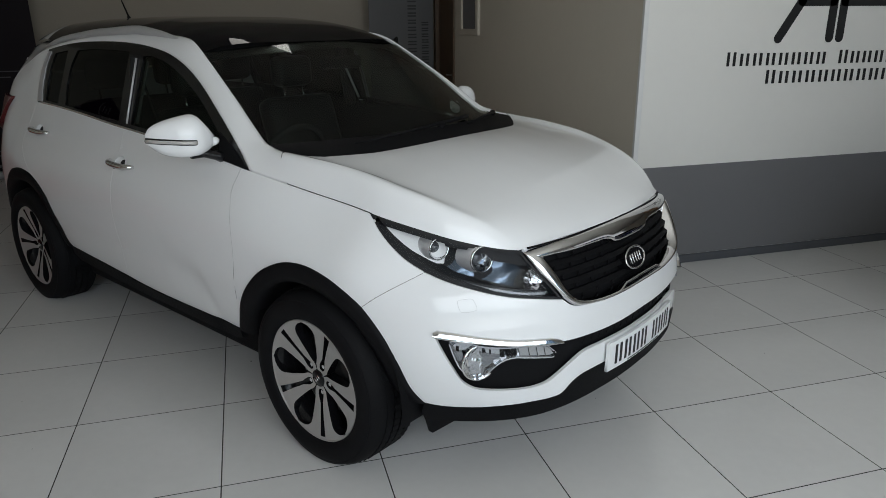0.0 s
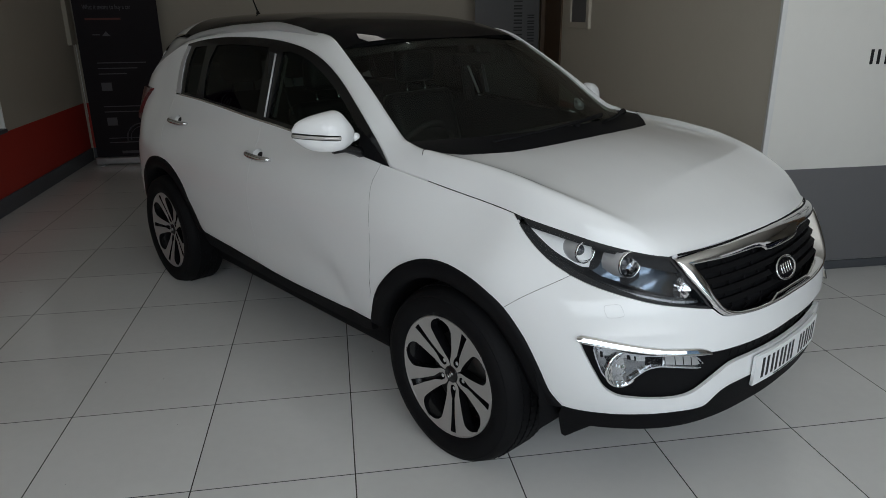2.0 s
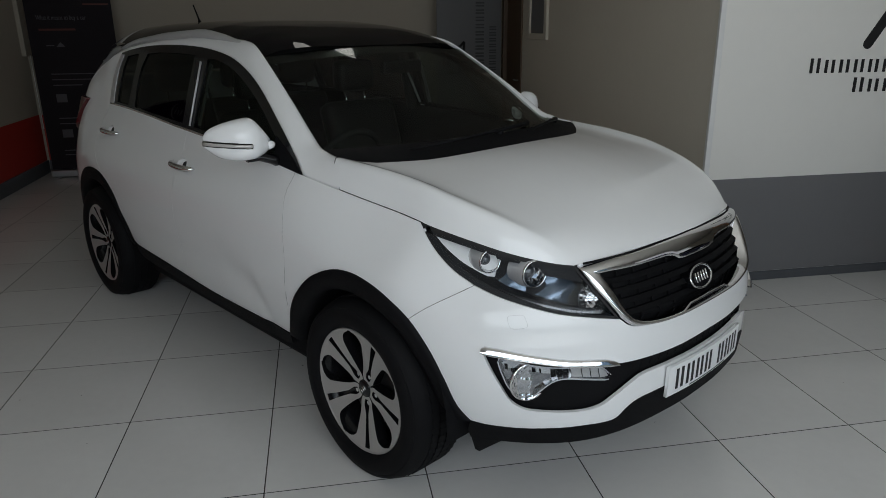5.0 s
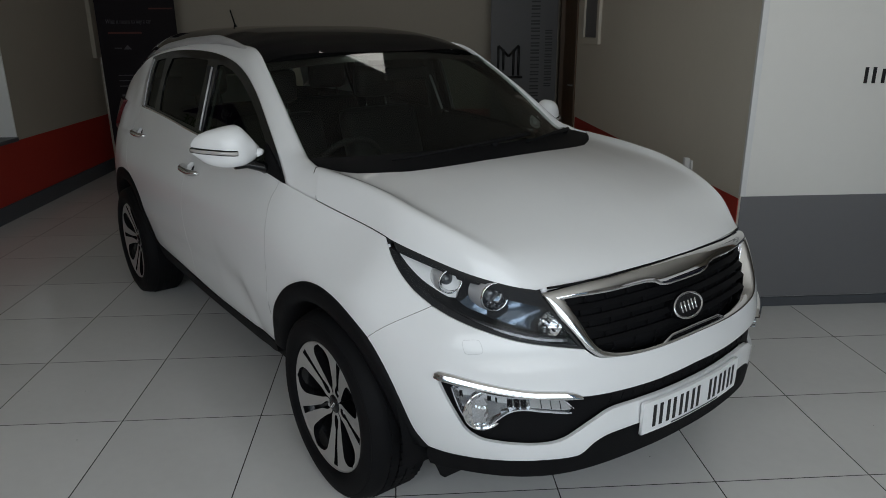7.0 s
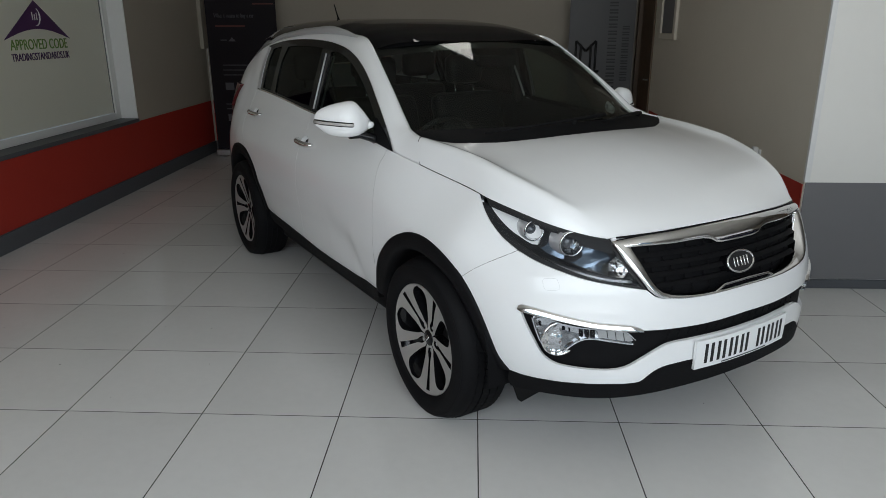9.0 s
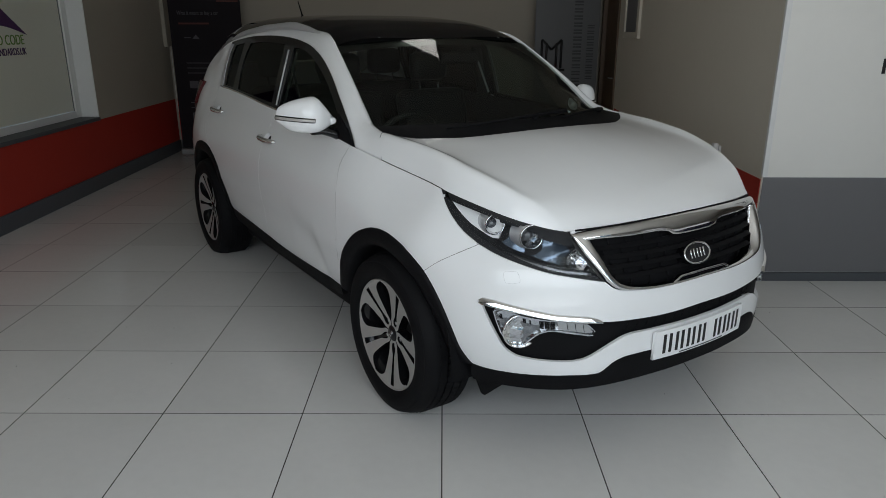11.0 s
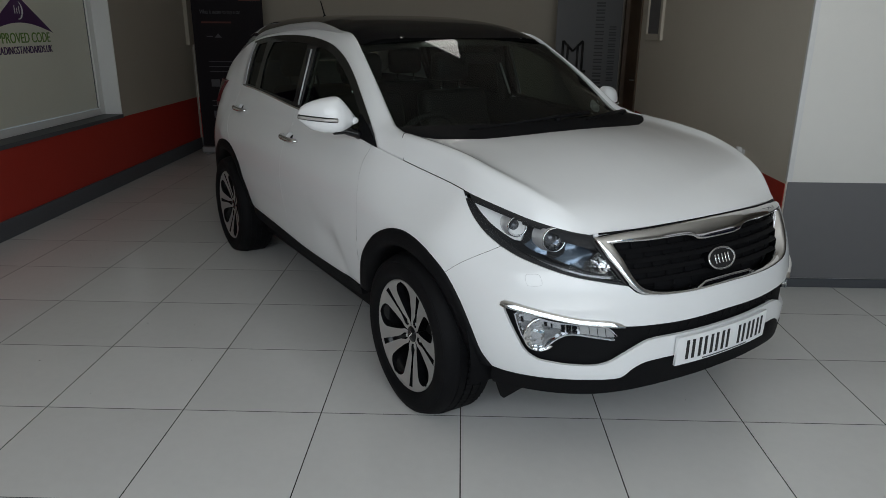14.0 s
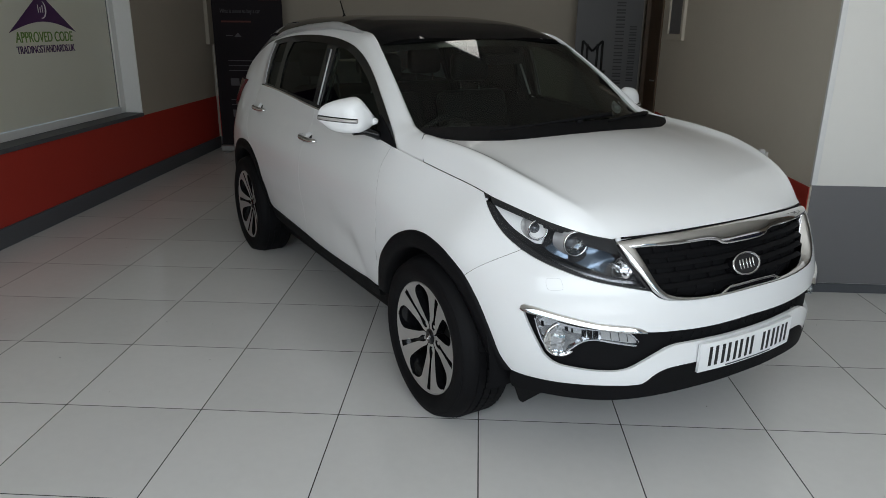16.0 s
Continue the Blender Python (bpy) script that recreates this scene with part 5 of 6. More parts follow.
# headlamps
def headlamp(s):
    outline = SMOOTH(LAMP_TOP) + SMOOTH(LAMP_OUTER)[::-1][1:] + SMOOTH(LAMP_BOTTOM)[::-1][1:] + SMOOTH([(.470, .730), (.506, .776), (.557, .834), (.606, .890)])[1:]
    head = panel("headlight", sided(outline, s), TRIM_DARK, CAR, "swept headlamp with two round lamps under clear glass", out=-0.085, step=0.03, flange=0.01)
    panel("cover", sided(outline, s), GLASS_CLEAR, head, "clear lamp cover", out=0.002, step=0.03, flange=0.004, gap=0.009)
    rimq = np.array(resample(outline, .02))
    wide = np.clip((rimq[:, :1] - .72) / .25, 0, 1)
    inner = shrink(rimq, .020) * wide + shrink(rimq, .008) * (1 - wide)
    panel("surround", sided([tuple(p) for p in rimq], s), TRIM_DARK, head, "black inner rim", out=-0.003, step=0.02, holes=[sided([tuple(p) for p in inner], s)], flange=0.08)
    panel("side_reflector", sided([(1.185, .966), (1.085, .955), (.96, .930), (.93, .920), (.92, .880), (.925, .842), (.985, .842), (1.018, .848), (1.085, .878), (1.150, .925)], s), LAMP_LIT, head, "side reflector with mirrored light in its pale colour", out=-0.008, step=0.025, fun=lambda q, o: skin(q, o - np.interp(np.abs(q[:, 0]), [.94, 1.185], [.052, 0])))
    panel("upper_blade", sided([(.94, .952), (.80, .934), (.68, .917), (.600, .905), (.585, .845), (.66, .858), (.73, .868), (.745, .886), (.816, .898), (.913, .908)], s), TRIM_DARK, head, out=-0.014, step=0.025)
    panel("lower_blade", sided([(.99, .84), (.93, .832), (.84, .812), (.74, .796), (.60, .772), (.52, .76), (.52, .752), (.62, .758), (.76, .783), (.86, .803), (.95, .825)], s), TRIM_DARK, head, "black lower blade", out=-0.012, step=0.02)
    for k in range(18):
        u = .842 - k * .0175
        z = float(np.interp(u, [.52, .62, .76, .86], [.7555, .7640, .7885, .8075]))
        q = skin([((u + dx) * s, z + dz) for dx, dz in ((-.0080, -.0042), (.0080, -.0024), (.0080, .0054), (-.0080, .0036))], -.0095)
        q = np.concatenate([q, skin([((u + dx) * s, z + dz) for dx, dz in ((-.0080, -.0042), (.0080, -.0024), (.0080, .0054), (-.0080, .0036))], -.013)])
        mesh_object("position_light", q, [(0, 1, 2, 3), (4, 7, 6, 5), (0, 4, 5, 1), (1, 5, 6, 2), (2, 6, 7, 3), (3, 7, 4, 0)], LAMP_CELL, head, "small clear position light cell", False)
    panel("blue_reflector", sided([(.985, .858), (.92, .866), (.84, .862), (.76, .856), (.66, .850), (.60, .832), (.555, .772), (.62, .766), (.74, .790), (.85, .812), (.95, .833)], s), REFLECT_SKY, head, "reflecting bowl with the sky's blue put into its colour", out=-0.072, step=0.014, fun=lambda q, o: skin(q, o + .005 * np.sin(np.abs(q[:, 0]) * 38 + 1.0) + .004 * np.sin(q[:, 1] * 95 + np.abs(q[:, 0]) * 20)))

    def turned(name, c, d, prof, mat, parent, label, n=28):
        """A shape turned about the axis d through c; prof lists (radius, distance)."""
        e1 = d.cross(Vector((0, 0, 1))).normalized()
        e2 = e1.cross(d)
        V = [c + d * dd + (e1 * math.cos(2 * math.pi * k / n) + e2 * math.sin(2 * math.pi * k / n)) * rr for rr, dd in prof for k in range(n)]
        F = [(q * n + k, q * n + (k + 1) % n, (q + 1) * n + (k + 1) % n, (q + 1) * n + k) for q in range(len(prof) - 1) for k in range(n)]
        return mesh_object(name, V, F, mat, parent, label)
    d = Vector((.95, -.29 * s, .06)).normalized()
    for u, z, r in ((.975, .892, .036), (.787, .866, .042)):
        c = Vector(skin([(u * s, z)], -0.054)[0])
        sleeve = turned("lamp_sleeve", c, d, [(r * 1.30, -.045), (r * 1.26, -.020), (r * 1.25, -.018), (r * 1.20, .004), (r * 1.19, .006), (r * 1.10, .024), (r * 1.06, .030)], LAMP_SILVER, head, "pale silvered lamp sleeve")
        turned("lamp_ring", c, d, [(r * 1.06, .026), (r * 1.09, .031), (r * 1.07, .036), (r * .99, .0365), (r * .96, .031)], CHROME, sleeve, "thin chrome lamp ring")
        turned("bowl", c, d, [(r * .97, .033), (r * .90, .016), (r * .78, .004), (r * .55, -.004)], FACET, sleeve, "faceted bowl round the lens")
        turned("lens", c, d, [(r * .58 * math.cos(a), -.004 + .020 * math.sin(a)) for a in np.linspace(0, math.pi / 2, 8)], LENS, sleeve, "dark round projector lens")
    c = Vector(skin([(.578 * s, .800)], -0.034)[0])
    turned("indicator", c, Vector((.97, -.20 * s, .05)).normalized(), [(.044, .018), (.040, .012), (.032, .002), (.020, -.006), (.008, -.010), (.007, .004), (.001, .006)], FACET, head, "faceted indicator bowl", 24)


both(headlamp)


# fog lamps
def fog(s):
    outline = SMOOTH([(.881, .614), (.851, .624), (.769, .608), (.691, .600), (.594, .596), (.544, .588)]) + SMOOTH([(.529, .577), (.505, .548), (.515, .538)]) + SMOOTH([(.53, .538), (.61, .551), (.669, .557), (.707, .545), (.763, .495), (.785, .480), (.814, .494), (.846, .526), (.869, .577)])
    lamp = panel("fog_light", sided(outline, s), FACET_DARK, CAR, "clear fog lamp with chrome bowl and running light strip", out=-0.016, step=0.03, flange=0.01)
    panel("cover", sided(outline, s), GLASS_CLEAR, lamp, "clear lamp cover", out=0.002, step=0.03, flange=0.02)
    rimq = resample(outline, .015)
    panel("rim", sided([tuple(p) for p in rimq], s), LAMP_CHROME, lamp, "chrome rim", out=0.0, step=0.015, holes=[sided([tuple(p) for p in shrink(rimq, .004)], s)], flange=0.025)
    c = Vector(skin([(.779 * s, .543)], -0.013)[0])
    d = Vector((.9, -.42 * s, 0)).normalized()
    e1 = d.cross(Vector((0, 0, 1))).normalized()
    e2 = e1.cross(d)
    V, F, n = [], [], 24
    prof = [(.066, .001), (.064, .006), (.060, .004), (.049, -.002), (.034, -.003), (.018, .001), (.001, .002)]
    for rr, dd in prof:
        for k in range(n):
            t = 2 * math.pi * k / n
            V.append(c + d * dd + e1 * rr * math.cos(t) + e2 * rr * math.sin(t))
    for q in range(len(prof) - 1):
        F += [(q * n + k, q * n + (k + 1) % n, (q + 1) * n + (k + 1) % n, (q + 1) * n + k) for k in range(n)]
    mesh_object("bowl", V, F, FACET, lamp, "round silvered bowl")
    upper = SMOOTH([(.868, .606), (.848, .615), (.770, .600), (.700, .593)]) + SMOOTH([(.700, .574), (.745, .578), (.80, .592), (.85, .590)])
    panel("upper_reflector", sided(upper, s), LAMP_CHROME, lamp, "silvered upper reflector", out=-.010, step=0.015, flange=.004)
    for u, w, z0, z1 in ((.846, .010, .584, .604), (.758, .012, .580, .596), (.740, .006, .576, .592), (.694, .016, .562, .591), (.673, .017, .562, .590), (.652, .017, .562, .589)):
        panel("slot", sided([(u, z0), (u + w, z0 + .001), (u + w + .002, z1), (u + .002, z1 - .001)], s), PLASTIC_GLOSS, lamp, "dark slot between the reflectors", out=-.0085, step=0.012, flange=.003)
    strip = panel("running_light", sided(SMOOTH([(.646, .5905), (.60, .5885), (.548, .580)]) + SMOOTH([(.528, .571), (.513, .548)]) + SMOOTH([(.53, .546), (.61, .558), (.640, .5615)]), s), LED_CELL, lamp, "pale running light strip", out=-.0095, step=0.014, flange=.006)
    for u in (.552, .582, .612):
        zl, zh = np.interp(u, [.53, .61, .668], [.547, .559, .564]), np.interp(u, [.548, .60, .678], [.579, .5875, .5905])
        tube("divider", [tuple(p) for p in skin([((u - .006) * s, zl), (u * s, zh)], -.0085)], .0013, PLASTIC_GLOSS, strip, sides=5)
    # convex blade lofted between its upper and lower edge
    us = np.linspace(.486, .932, 40)
    hi = np.interp(us, [.486, .500, .536, .655, .773, .875, .922, .932], [.594, .603, .614, .624, .641, .655, .658, .652])
    lo = np.interp(us, [.486, .535, .653, .771, .925, .932], [.589, .592, .604, .620, .635, .640])
    rows = [skin([(u * s, b * w + a * (1 - w)) for u, a, b in zip(us, lo, hi)], o) for w, o in ((0, -.006), (0, .0135), (.03, .0155), (.08, .0158), (.4, .0133), (.7, .0109), (.94, .0088), (1, .0065), (1, -.006))]
    n = len(us)
    mesh_object("chrome_blade", np.concatenate(rows), [(r * n + i, r * n + i + 1, (r + 1) * n + i + 1, (r + 1) * n + i) for r in range(8) for i in range(n - 1)], CHROME, CAR, "chrome blade above the fog lamp")
    wz = SMOOTH([(.850 * s, .756), (.806 * s, .760), (.799 * s, .755), (.788 * s, .730), (.792 * s, .725), (.838 * s, .719), (.845 * s, .724), (.854 * s, .750), (.850 * s, .756)])
    strip_tube("joint", [tuple(p) for p in wz], 0.00045, SATIN, CAR, "thin joint round the washer cover", out=-.0001, sides=5)
    # air deflector below the front of the wheel arch
    a = skin([(1.006 * s, .300), (1.008 * s, .176), (.992 * s, .164), (.835 * s, .300)], -.03)
    b = skin([(1.006 * s, .300), (1.008 * s, .176), (.992 * s, .164), (.835 * s, .300)], -.045)
    V = [tuple(p) for p in np.concatenate([a, b])]
    mesh_object("air_deflector", V, [(0, 1, 2, 3), (7, 6, 5, 4), (0, 4, 5, 1), (1, 5, 6, 2), (2, 6, 7, 3), (3, 7, 4, 0)], PLASTIC, CAR, "black plastic air deflector", False)


both(fog)


# door mirrors
def mirror(s):
    """Wedge-shaped housing: taller towards the car, drawn out to a blunt outer tip."""
    V, F, nu, nv = [], [], 28, 22
    cx, cy, cz = (-.665, .935, 1.185) if s > 0 else (-.705, .872, 1.166)
    for j in range(nv + 1):
        a = math.cos(math.pi * (1 - j / nv))
        top = np.interp(a, [-1, -.84, -.62, -.42, -.30, -.18, .06, .30, .54, .75, .90, 1], [.004, .024, .060, .086, .0945, .0955, .092, .085, .075, .062, .048, .024])
        bot = np.interp(a, [-1, -.86, -.6, -.36, 0, .32, .55, .7, .88, 1], [-.030, -.046, -.062, -.070, -.071, -.069, -.061, -.051, -.028, -.012])
        fwd = np.interp(a, [-1, -.8, -.3, .3, .8, 1], [.012, .045, .072, .068, .040, .004])
        aft = np.interp(a, [-1, -.8, .7, 1], [.010, .030, .030, .004])
        for i in range(nu):
            th = 2 * math.pi * i / nu
            f, h = math.cos(th), math.sin(th)
            f, h = math.copysign(abs(f) ** .8, f), math.copysign(abs(h) ** .8, h)
            x = cx + (f * fwd if f > 0 else f * aft) - .075 * max(0, a) ** 1.3
            V.append((x, -s * (cy + a * .122), cz + (h * top if h > 0 else -h * bot)))
    for j in range(nv):
        F += [(j * nu + i, j * nu + (i + 1) % nu, (j + 1) * nu + (i + 1) % nu, (j + 1) * nu + i) for i in range(nu)]
    F += [tuple(range(nu)), tuple(nv * nu + i for i in range(nu))]
    mir = mesh_object("side_mirror", V, F if s < 0 else [tuple(reversed(f)) for f in F], PAINT, CAR, "white door mirror with a slim indicator")
    ys = np.linspace(cy + .12, cy - .010, 12)
    front = []
    for y in ys:
        a = (y - cy) / .122
        x = cx + float(np.interp(a, [-1, -.8, -.3, .3, .8, 1], [.012, .045, .072, .068, .040, .004])) - .075 * max(0, a) ** 1.3
        front.append((x - .004, -s * y, cz - .008 + .010 * max(0, a)))
    tube("indicator_rim", front, .0122, PLASTIC_GLOSS, mir, "black indicator rim", 8)
    tube("indicator", [(x + .006 - .003 * max(0, (abs(y) - cy) / .122), y - s * .005 * max(0, (abs(y) - cy) / .122), z) for x, y, z in front], .0084, LED_CELL, mir, "clear indicator strip", 8)
    pts = [(-.64, -s * .765, 1.080), (-.645, -s * .815, 1.106), (cx + .01, -s * (cy - .065), cz - .063), (cx + .005, -s * (cy - .015), cz - .067)]
    tube("foot", pts, [.045, .035, .03, .024], PLASTIC_GLOSS, mir, "black mirror foot", 10, .6)
    tube("hinge", [(cx + .022, -s * (cy - .131), cz - .016), (cx + .026, -s * (cy - .122), cz - .018), (cx + .03, -s * (cy - .10), cz - .020)], [.009, .015, .018], PAINT, mir, "", 12)
    part("mirror_glass", box_bm(cx - .039, cx - .034, min(-s * (cy - .085), -s * (cy + .065)), max(-s * (cy - .085), -s * (cy + .065)), cz - .05, cz + .05, .002), CHROME, mir, "mirror glass")
    tri = [(1.90, 1.070), (2.10, 1.088), (2.14, 1.19), (2.02, 1.135)]
    panel("mirror_base", sided(tri, s), PLASTIC, CAR, "black mirror corner", out=0.004, step=0.03)


both(mirror)


# wheels
def lathe(name, prof, mat, parent, label="", n=64, close=False):
    """Turned about the wheel's axis (y); prof lists (radius, y)."""
    V = [(r * math.cos(2 * math.pi * k / n), y, r * math.sin(2 * math.pi * k / n)) for r, y in prof for k in range(n)]
    F = [(q * n + k, q * n + (k + 1) % n, (q + 1) * n + (k + 1) % n, (q + 1) * n + k) for q in range(len(prof) - 1) for k in range(n)]
    return mesh_object(name, V, F, mat, parent, label)


def wheel_thing():
    w = new("wheel")
    w["label"] = "five-spoke alloy wheel with black pockets"
    w.parent = CAR
    R = .356
    prof = [(.236, -.205), (.248, -.212), (.292, -.224), (.328, -.216), (.344, -.202), (.348, -.188), (.347, -.150), (.347, -.115), (.347, -.075), (.349, -.040), (.346, -.026), (.333, .006), (.300, .020), (.272, .019), (.254, .013), (.2455, .004), (.240, -.010)]
    tyre = lathe("tyre", prof, RUBBER, w, "black road tyre", 96)
    # tread blocks between grooves
    V, F = [], []
    for row, (y0, y1, off) in enumerate(((-.045, -.075, 0), (-.082, -.112, .5), (-.119, -.149, 0), (-.156, -.186, .5))):
        for k in range(72):
            a0, a1 = 2 * math.pi * (k + off + .035) / 72, 2 * math.pi * (k + off + .965) / 72
            b = len(V)
            for r in (R - .010, R - .0015):
                for a, y in ((a0, y0), (a1, y0 - .004), (a1, y1 - .004), (a0, y1)):
                    rr = r - (.004 if row in (0, 3) and y in (y0, y1) else 0)
                    V.append((rr * math.cos(a), y, rr * math.sin(a)))
            F += [(b + 4, b + 5, b + 6, b + 7), (b, b + 1, b + 5, b + 4), (b + 1, b + 2, b + 6, b + 5), (b + 2, b + 3, b + 7, b + 6), (b + 3, b, b + 4, b + 7)]
    mesh_object("tread", V, F, RUBBER, tyre, "", False)
    # raised rings and bars on the sidewall
    for r in (.272, .322):
        lathe("sidewall_ring", [(r - .004, .0130 if r < .3 else .0075), (r - .002, .0170 if r < .3 else .0115), (r + .002, .0175 if r < .3 else .0105), (r + .004, .0140 if r < .3 else .0065)], RUBBER, tyre, "", 96)
    rim = lathe("rim", [(.241, -.20), (.222, -.19), (.212, -.12), (.212, -.05), (.222, -.034), (.230, -.026), (.239, -.020)], ALLOY_BLACK, w, "black rim barrel", 80)
    rim.location = (0, .011, 0)
    lathe("rim_edge", [(.2435, -.0145), (.2440, -.009), (.2415, -.0060), (.2385, -.0068), (.2365, -.0105)], ALLOY, rim, "machined outer edge", 80)
    lathe("brake_disc", [(.155, -.10), (.155, -.085), (.07, -.085), (.05, -.08), (.0, -.08)], STEEL, w, "steel brake disc", 48)
    lathe("back_plate", [(.211, -.125), (.0, -.125)], PLASTIC, w, "", 32)
    part("caliper", box_bm(.07, .165, -.13, -.078, -.075, .075, .01), STEEL, w, "brake caliper")

    def face(p, out=0.0):
        """The dished face of the wheel over its plane."""
        p = np.asarray(p, float).reshape(-1, 2)
        r = np.hypot(p[:, 0], p[:, 1])
        return np.stack([p[:, 0], np.interp(r, [0, .05, .10, .16, .22, .24], [-.040, -.040, -.033, -.022, -.012, -.008]) + out, p[:, 1]], 1)

    def polar(r, half):
        """Point beside the axis of a pocket: distance along it, half width across it."""
        a = math.pi / 2 + math.pi / 5
        return (r * math.cos(a) + half * math.sin(a), r * math.sin(a) - half * math.cos(a))
    edge = [polar(r, h) for r, h in curve_pts([(.036, .002), (.060, .005), (.080, .017), (.125, .036), (.165, .050), (.186, .055), (.203, .051), (.217, .040), (.227, .024), (.2305, .010), (.231, .0003)], 3)] + [polar(.2375, .0003)]
    ring = [(.2375 * math.cos(t), .2375 * math.sin(t)) for t in np.linspace(math.pi / 2 + math.pi / 5 - .02, math.pi / 2 - math.pi / 5 + .02, 16)]
    other = [(-x, z) for x, z in edge]
    hub = [(.034 * math.cos(t), .034 * math.sin(t)) for t in np.linspace(math.pi / 2 - math.pi / 5 + .08, math.pi / 2 + math.pi / 5 - .08, 6)]
    outline = edge + ring + other[::-1] + hub
    slot = [(h, r) for r, h in ((.044, .006), (.050, .0125), (.066, .0150), (.082, .0115), (.100, .0072), (.16, .0090), (.205, .0125), (.2285, .0145))]
    slot = slot + [(-h, r) for h, r in slot[::-1]]
    first = panel("spoke", outline, ALLOY, rim, "machined twin spoke", out=0.0, step=0.012, holes=[slot], flange=0.034, fun=face)
    first.data.materials.append(ALLOY_BLACK)
    for p in first.data.polygons:
        if abs(p.normal.y) < 0.5:
            p.material_index = 1
    for k in range(5):
        sp = first
        if k:
            sp = new("spoke", first.data)
            sp.parent = rim
        sp.matrix_basis = Matrix.Rotation(2 * math.pi * k / 5, 4, 'Y')
        b = math.pi / 2 + 2 * math.pi * k / 5
        V = [(.060 * math.cos(b) + .0085 * math.cos(t), y, .060 * math.sin(b) + .0085 * math.sin(t)) for y in (-.062, -.044) for t in np.linspace(0, 2 * math.pi, 6, endpoint=False)]
        mesh_object("wheel_nut", V, [tuple(range(6)), tuple(range(11, 5, -1))] + [(i, (i + 1) % 6, 6 + (i + 1) % 6, 6 + i) for i in range(6)], CHROME, rim, "", False)
        # black painted inner web behind each twin spoke
        c, d = Vector((math.cos(b), 0, math.sin(b))), Vector((-math.sin(b), 0, math.cos(b)))
        V = [c * r + d * o + Vector((0, y, 0)) for r, hw, y in ((.04, .028, -.060), (.12, .034, -.056), (.215, .055, -.048)) for o in (-hw, hw)]
        V += [v - Vector((0, .022, 0)) for v in V]
        mesh_object("spoke_web", V, [(0, 1, 3, 2), (2, 3, 5, 4), (6, 8, 9, 7), (8, 10, 11, 9), (0, 2, 8, 6), (2, 4, 10, 8), (1, 7, 9, 3), (3, 9, 11, 5), (4, 5, 11, 10), (0, 6, 7, 1)], ALLOY_BLACK, rim, "black inner web", False)
    cap = lathe("hub_cap", [(.035, -.052), (.034, -.038), (.029, -.035), (0.0, -.033)], PLASTIC_GLOSS, rim, "black hub cap", 32)
    for xx in (-.013, 0, .013):
        tube("cap_stroke", [(xx, -.0325, -.008), (xx, -.0325, .008)], .0022, CHROME, cap, "", 6)
    return w


def place_wheel(w, x, side, spin):
    # wheel's outer face looks along +y in its own space
    m = Matrix.Translation((x - .008, side * .905, .3350)) @ (Matrix.Identity(4) if side > 0 else Matrix.Rotation(math.pi, 4, 'Z')) @ Matrix.Rotation(radians(spin), 4, 'Y')
    return m


def press_flat(w):
    """The loaded tyre: its foot pressed flat on the floor."""
    back = w.matrix_basis.inverted()
    for o in w.children_recursive:
        if o.name.split(".")[0] in ("tyre", "tread", "sidewall_ring"):
            o.data = o.data.copy()
            for v in o.data.vertices:
                q = w.matrix_basis @ v.co
                if q.z < .002:
                    q.z = .002
                    v.co = back @ q


wf = wheel_thing()
wf.matrix_basis = place_wheel(wf, 0, -1, 46)
wheels = [wf] + [copy_thing(wf, place_wheel(wf, x, side, spin)) for x, side, spin in ((-2.627, -1, 20), (0, 1, 40), (-2.627, 1, 5))]
for w in wheels:
    press_flat(w)

# dark inner parts: floor pan, wheel wells, firewall
bm = bmesh.new()
box_bm(-3.30, .40, -.58, .58, .175, .27, .02, bm)
# Underbody block widened to fill the dark band of shade below the sills.
box_bm(-2.26, -.40, -.76, .76, .205, .33, .02, bm)
part("floor_pan", bm, PLASTIC, CAR, "black underbody")
bm = bmesh.new()
box_bm(.45, .62, -.50, .50, .27, .86, .02, bm)
box_bm(-.60, .45, -.60, .60, .27, .86, .02, bm)
box_bm(-3.2, -2.2, -.62, .62, .27, .95, .02, bm)
part("inner_structure", bm, TRIM_DARK, CAR, "dark inner structure")


def well(x, s):
    V, F, n = [], [], 20
    for y in (.60, .86):
        for k in range(n + 1):
            t = math.pi * (-.05 + 1.10 * k / n)
            V.append((x + .415 * math.cos(t), -s * y, .345 + .415 * math.sin(t)))
    F = [(k, k + 1, n + 2 + k, n + 1 + k) for k in range(n)]
    b = len(V)
    V += [(x + .415 * math.cos(math.pi * (-.05 + 1.10 * k / n)), -s * .605, .345 + .415 * math.sin(math.pi * (-.05 + 1.10 * k / n))) for k in range(n + 1)]
    F.append(tuple(range(b, b + n + 1)))
    mesh_object("wheel_well", V, F, PLASTIC, CAR, "black wheel well liner")


for x in (0, -2.627):
    for s in (1, -1):
        well(x, s)

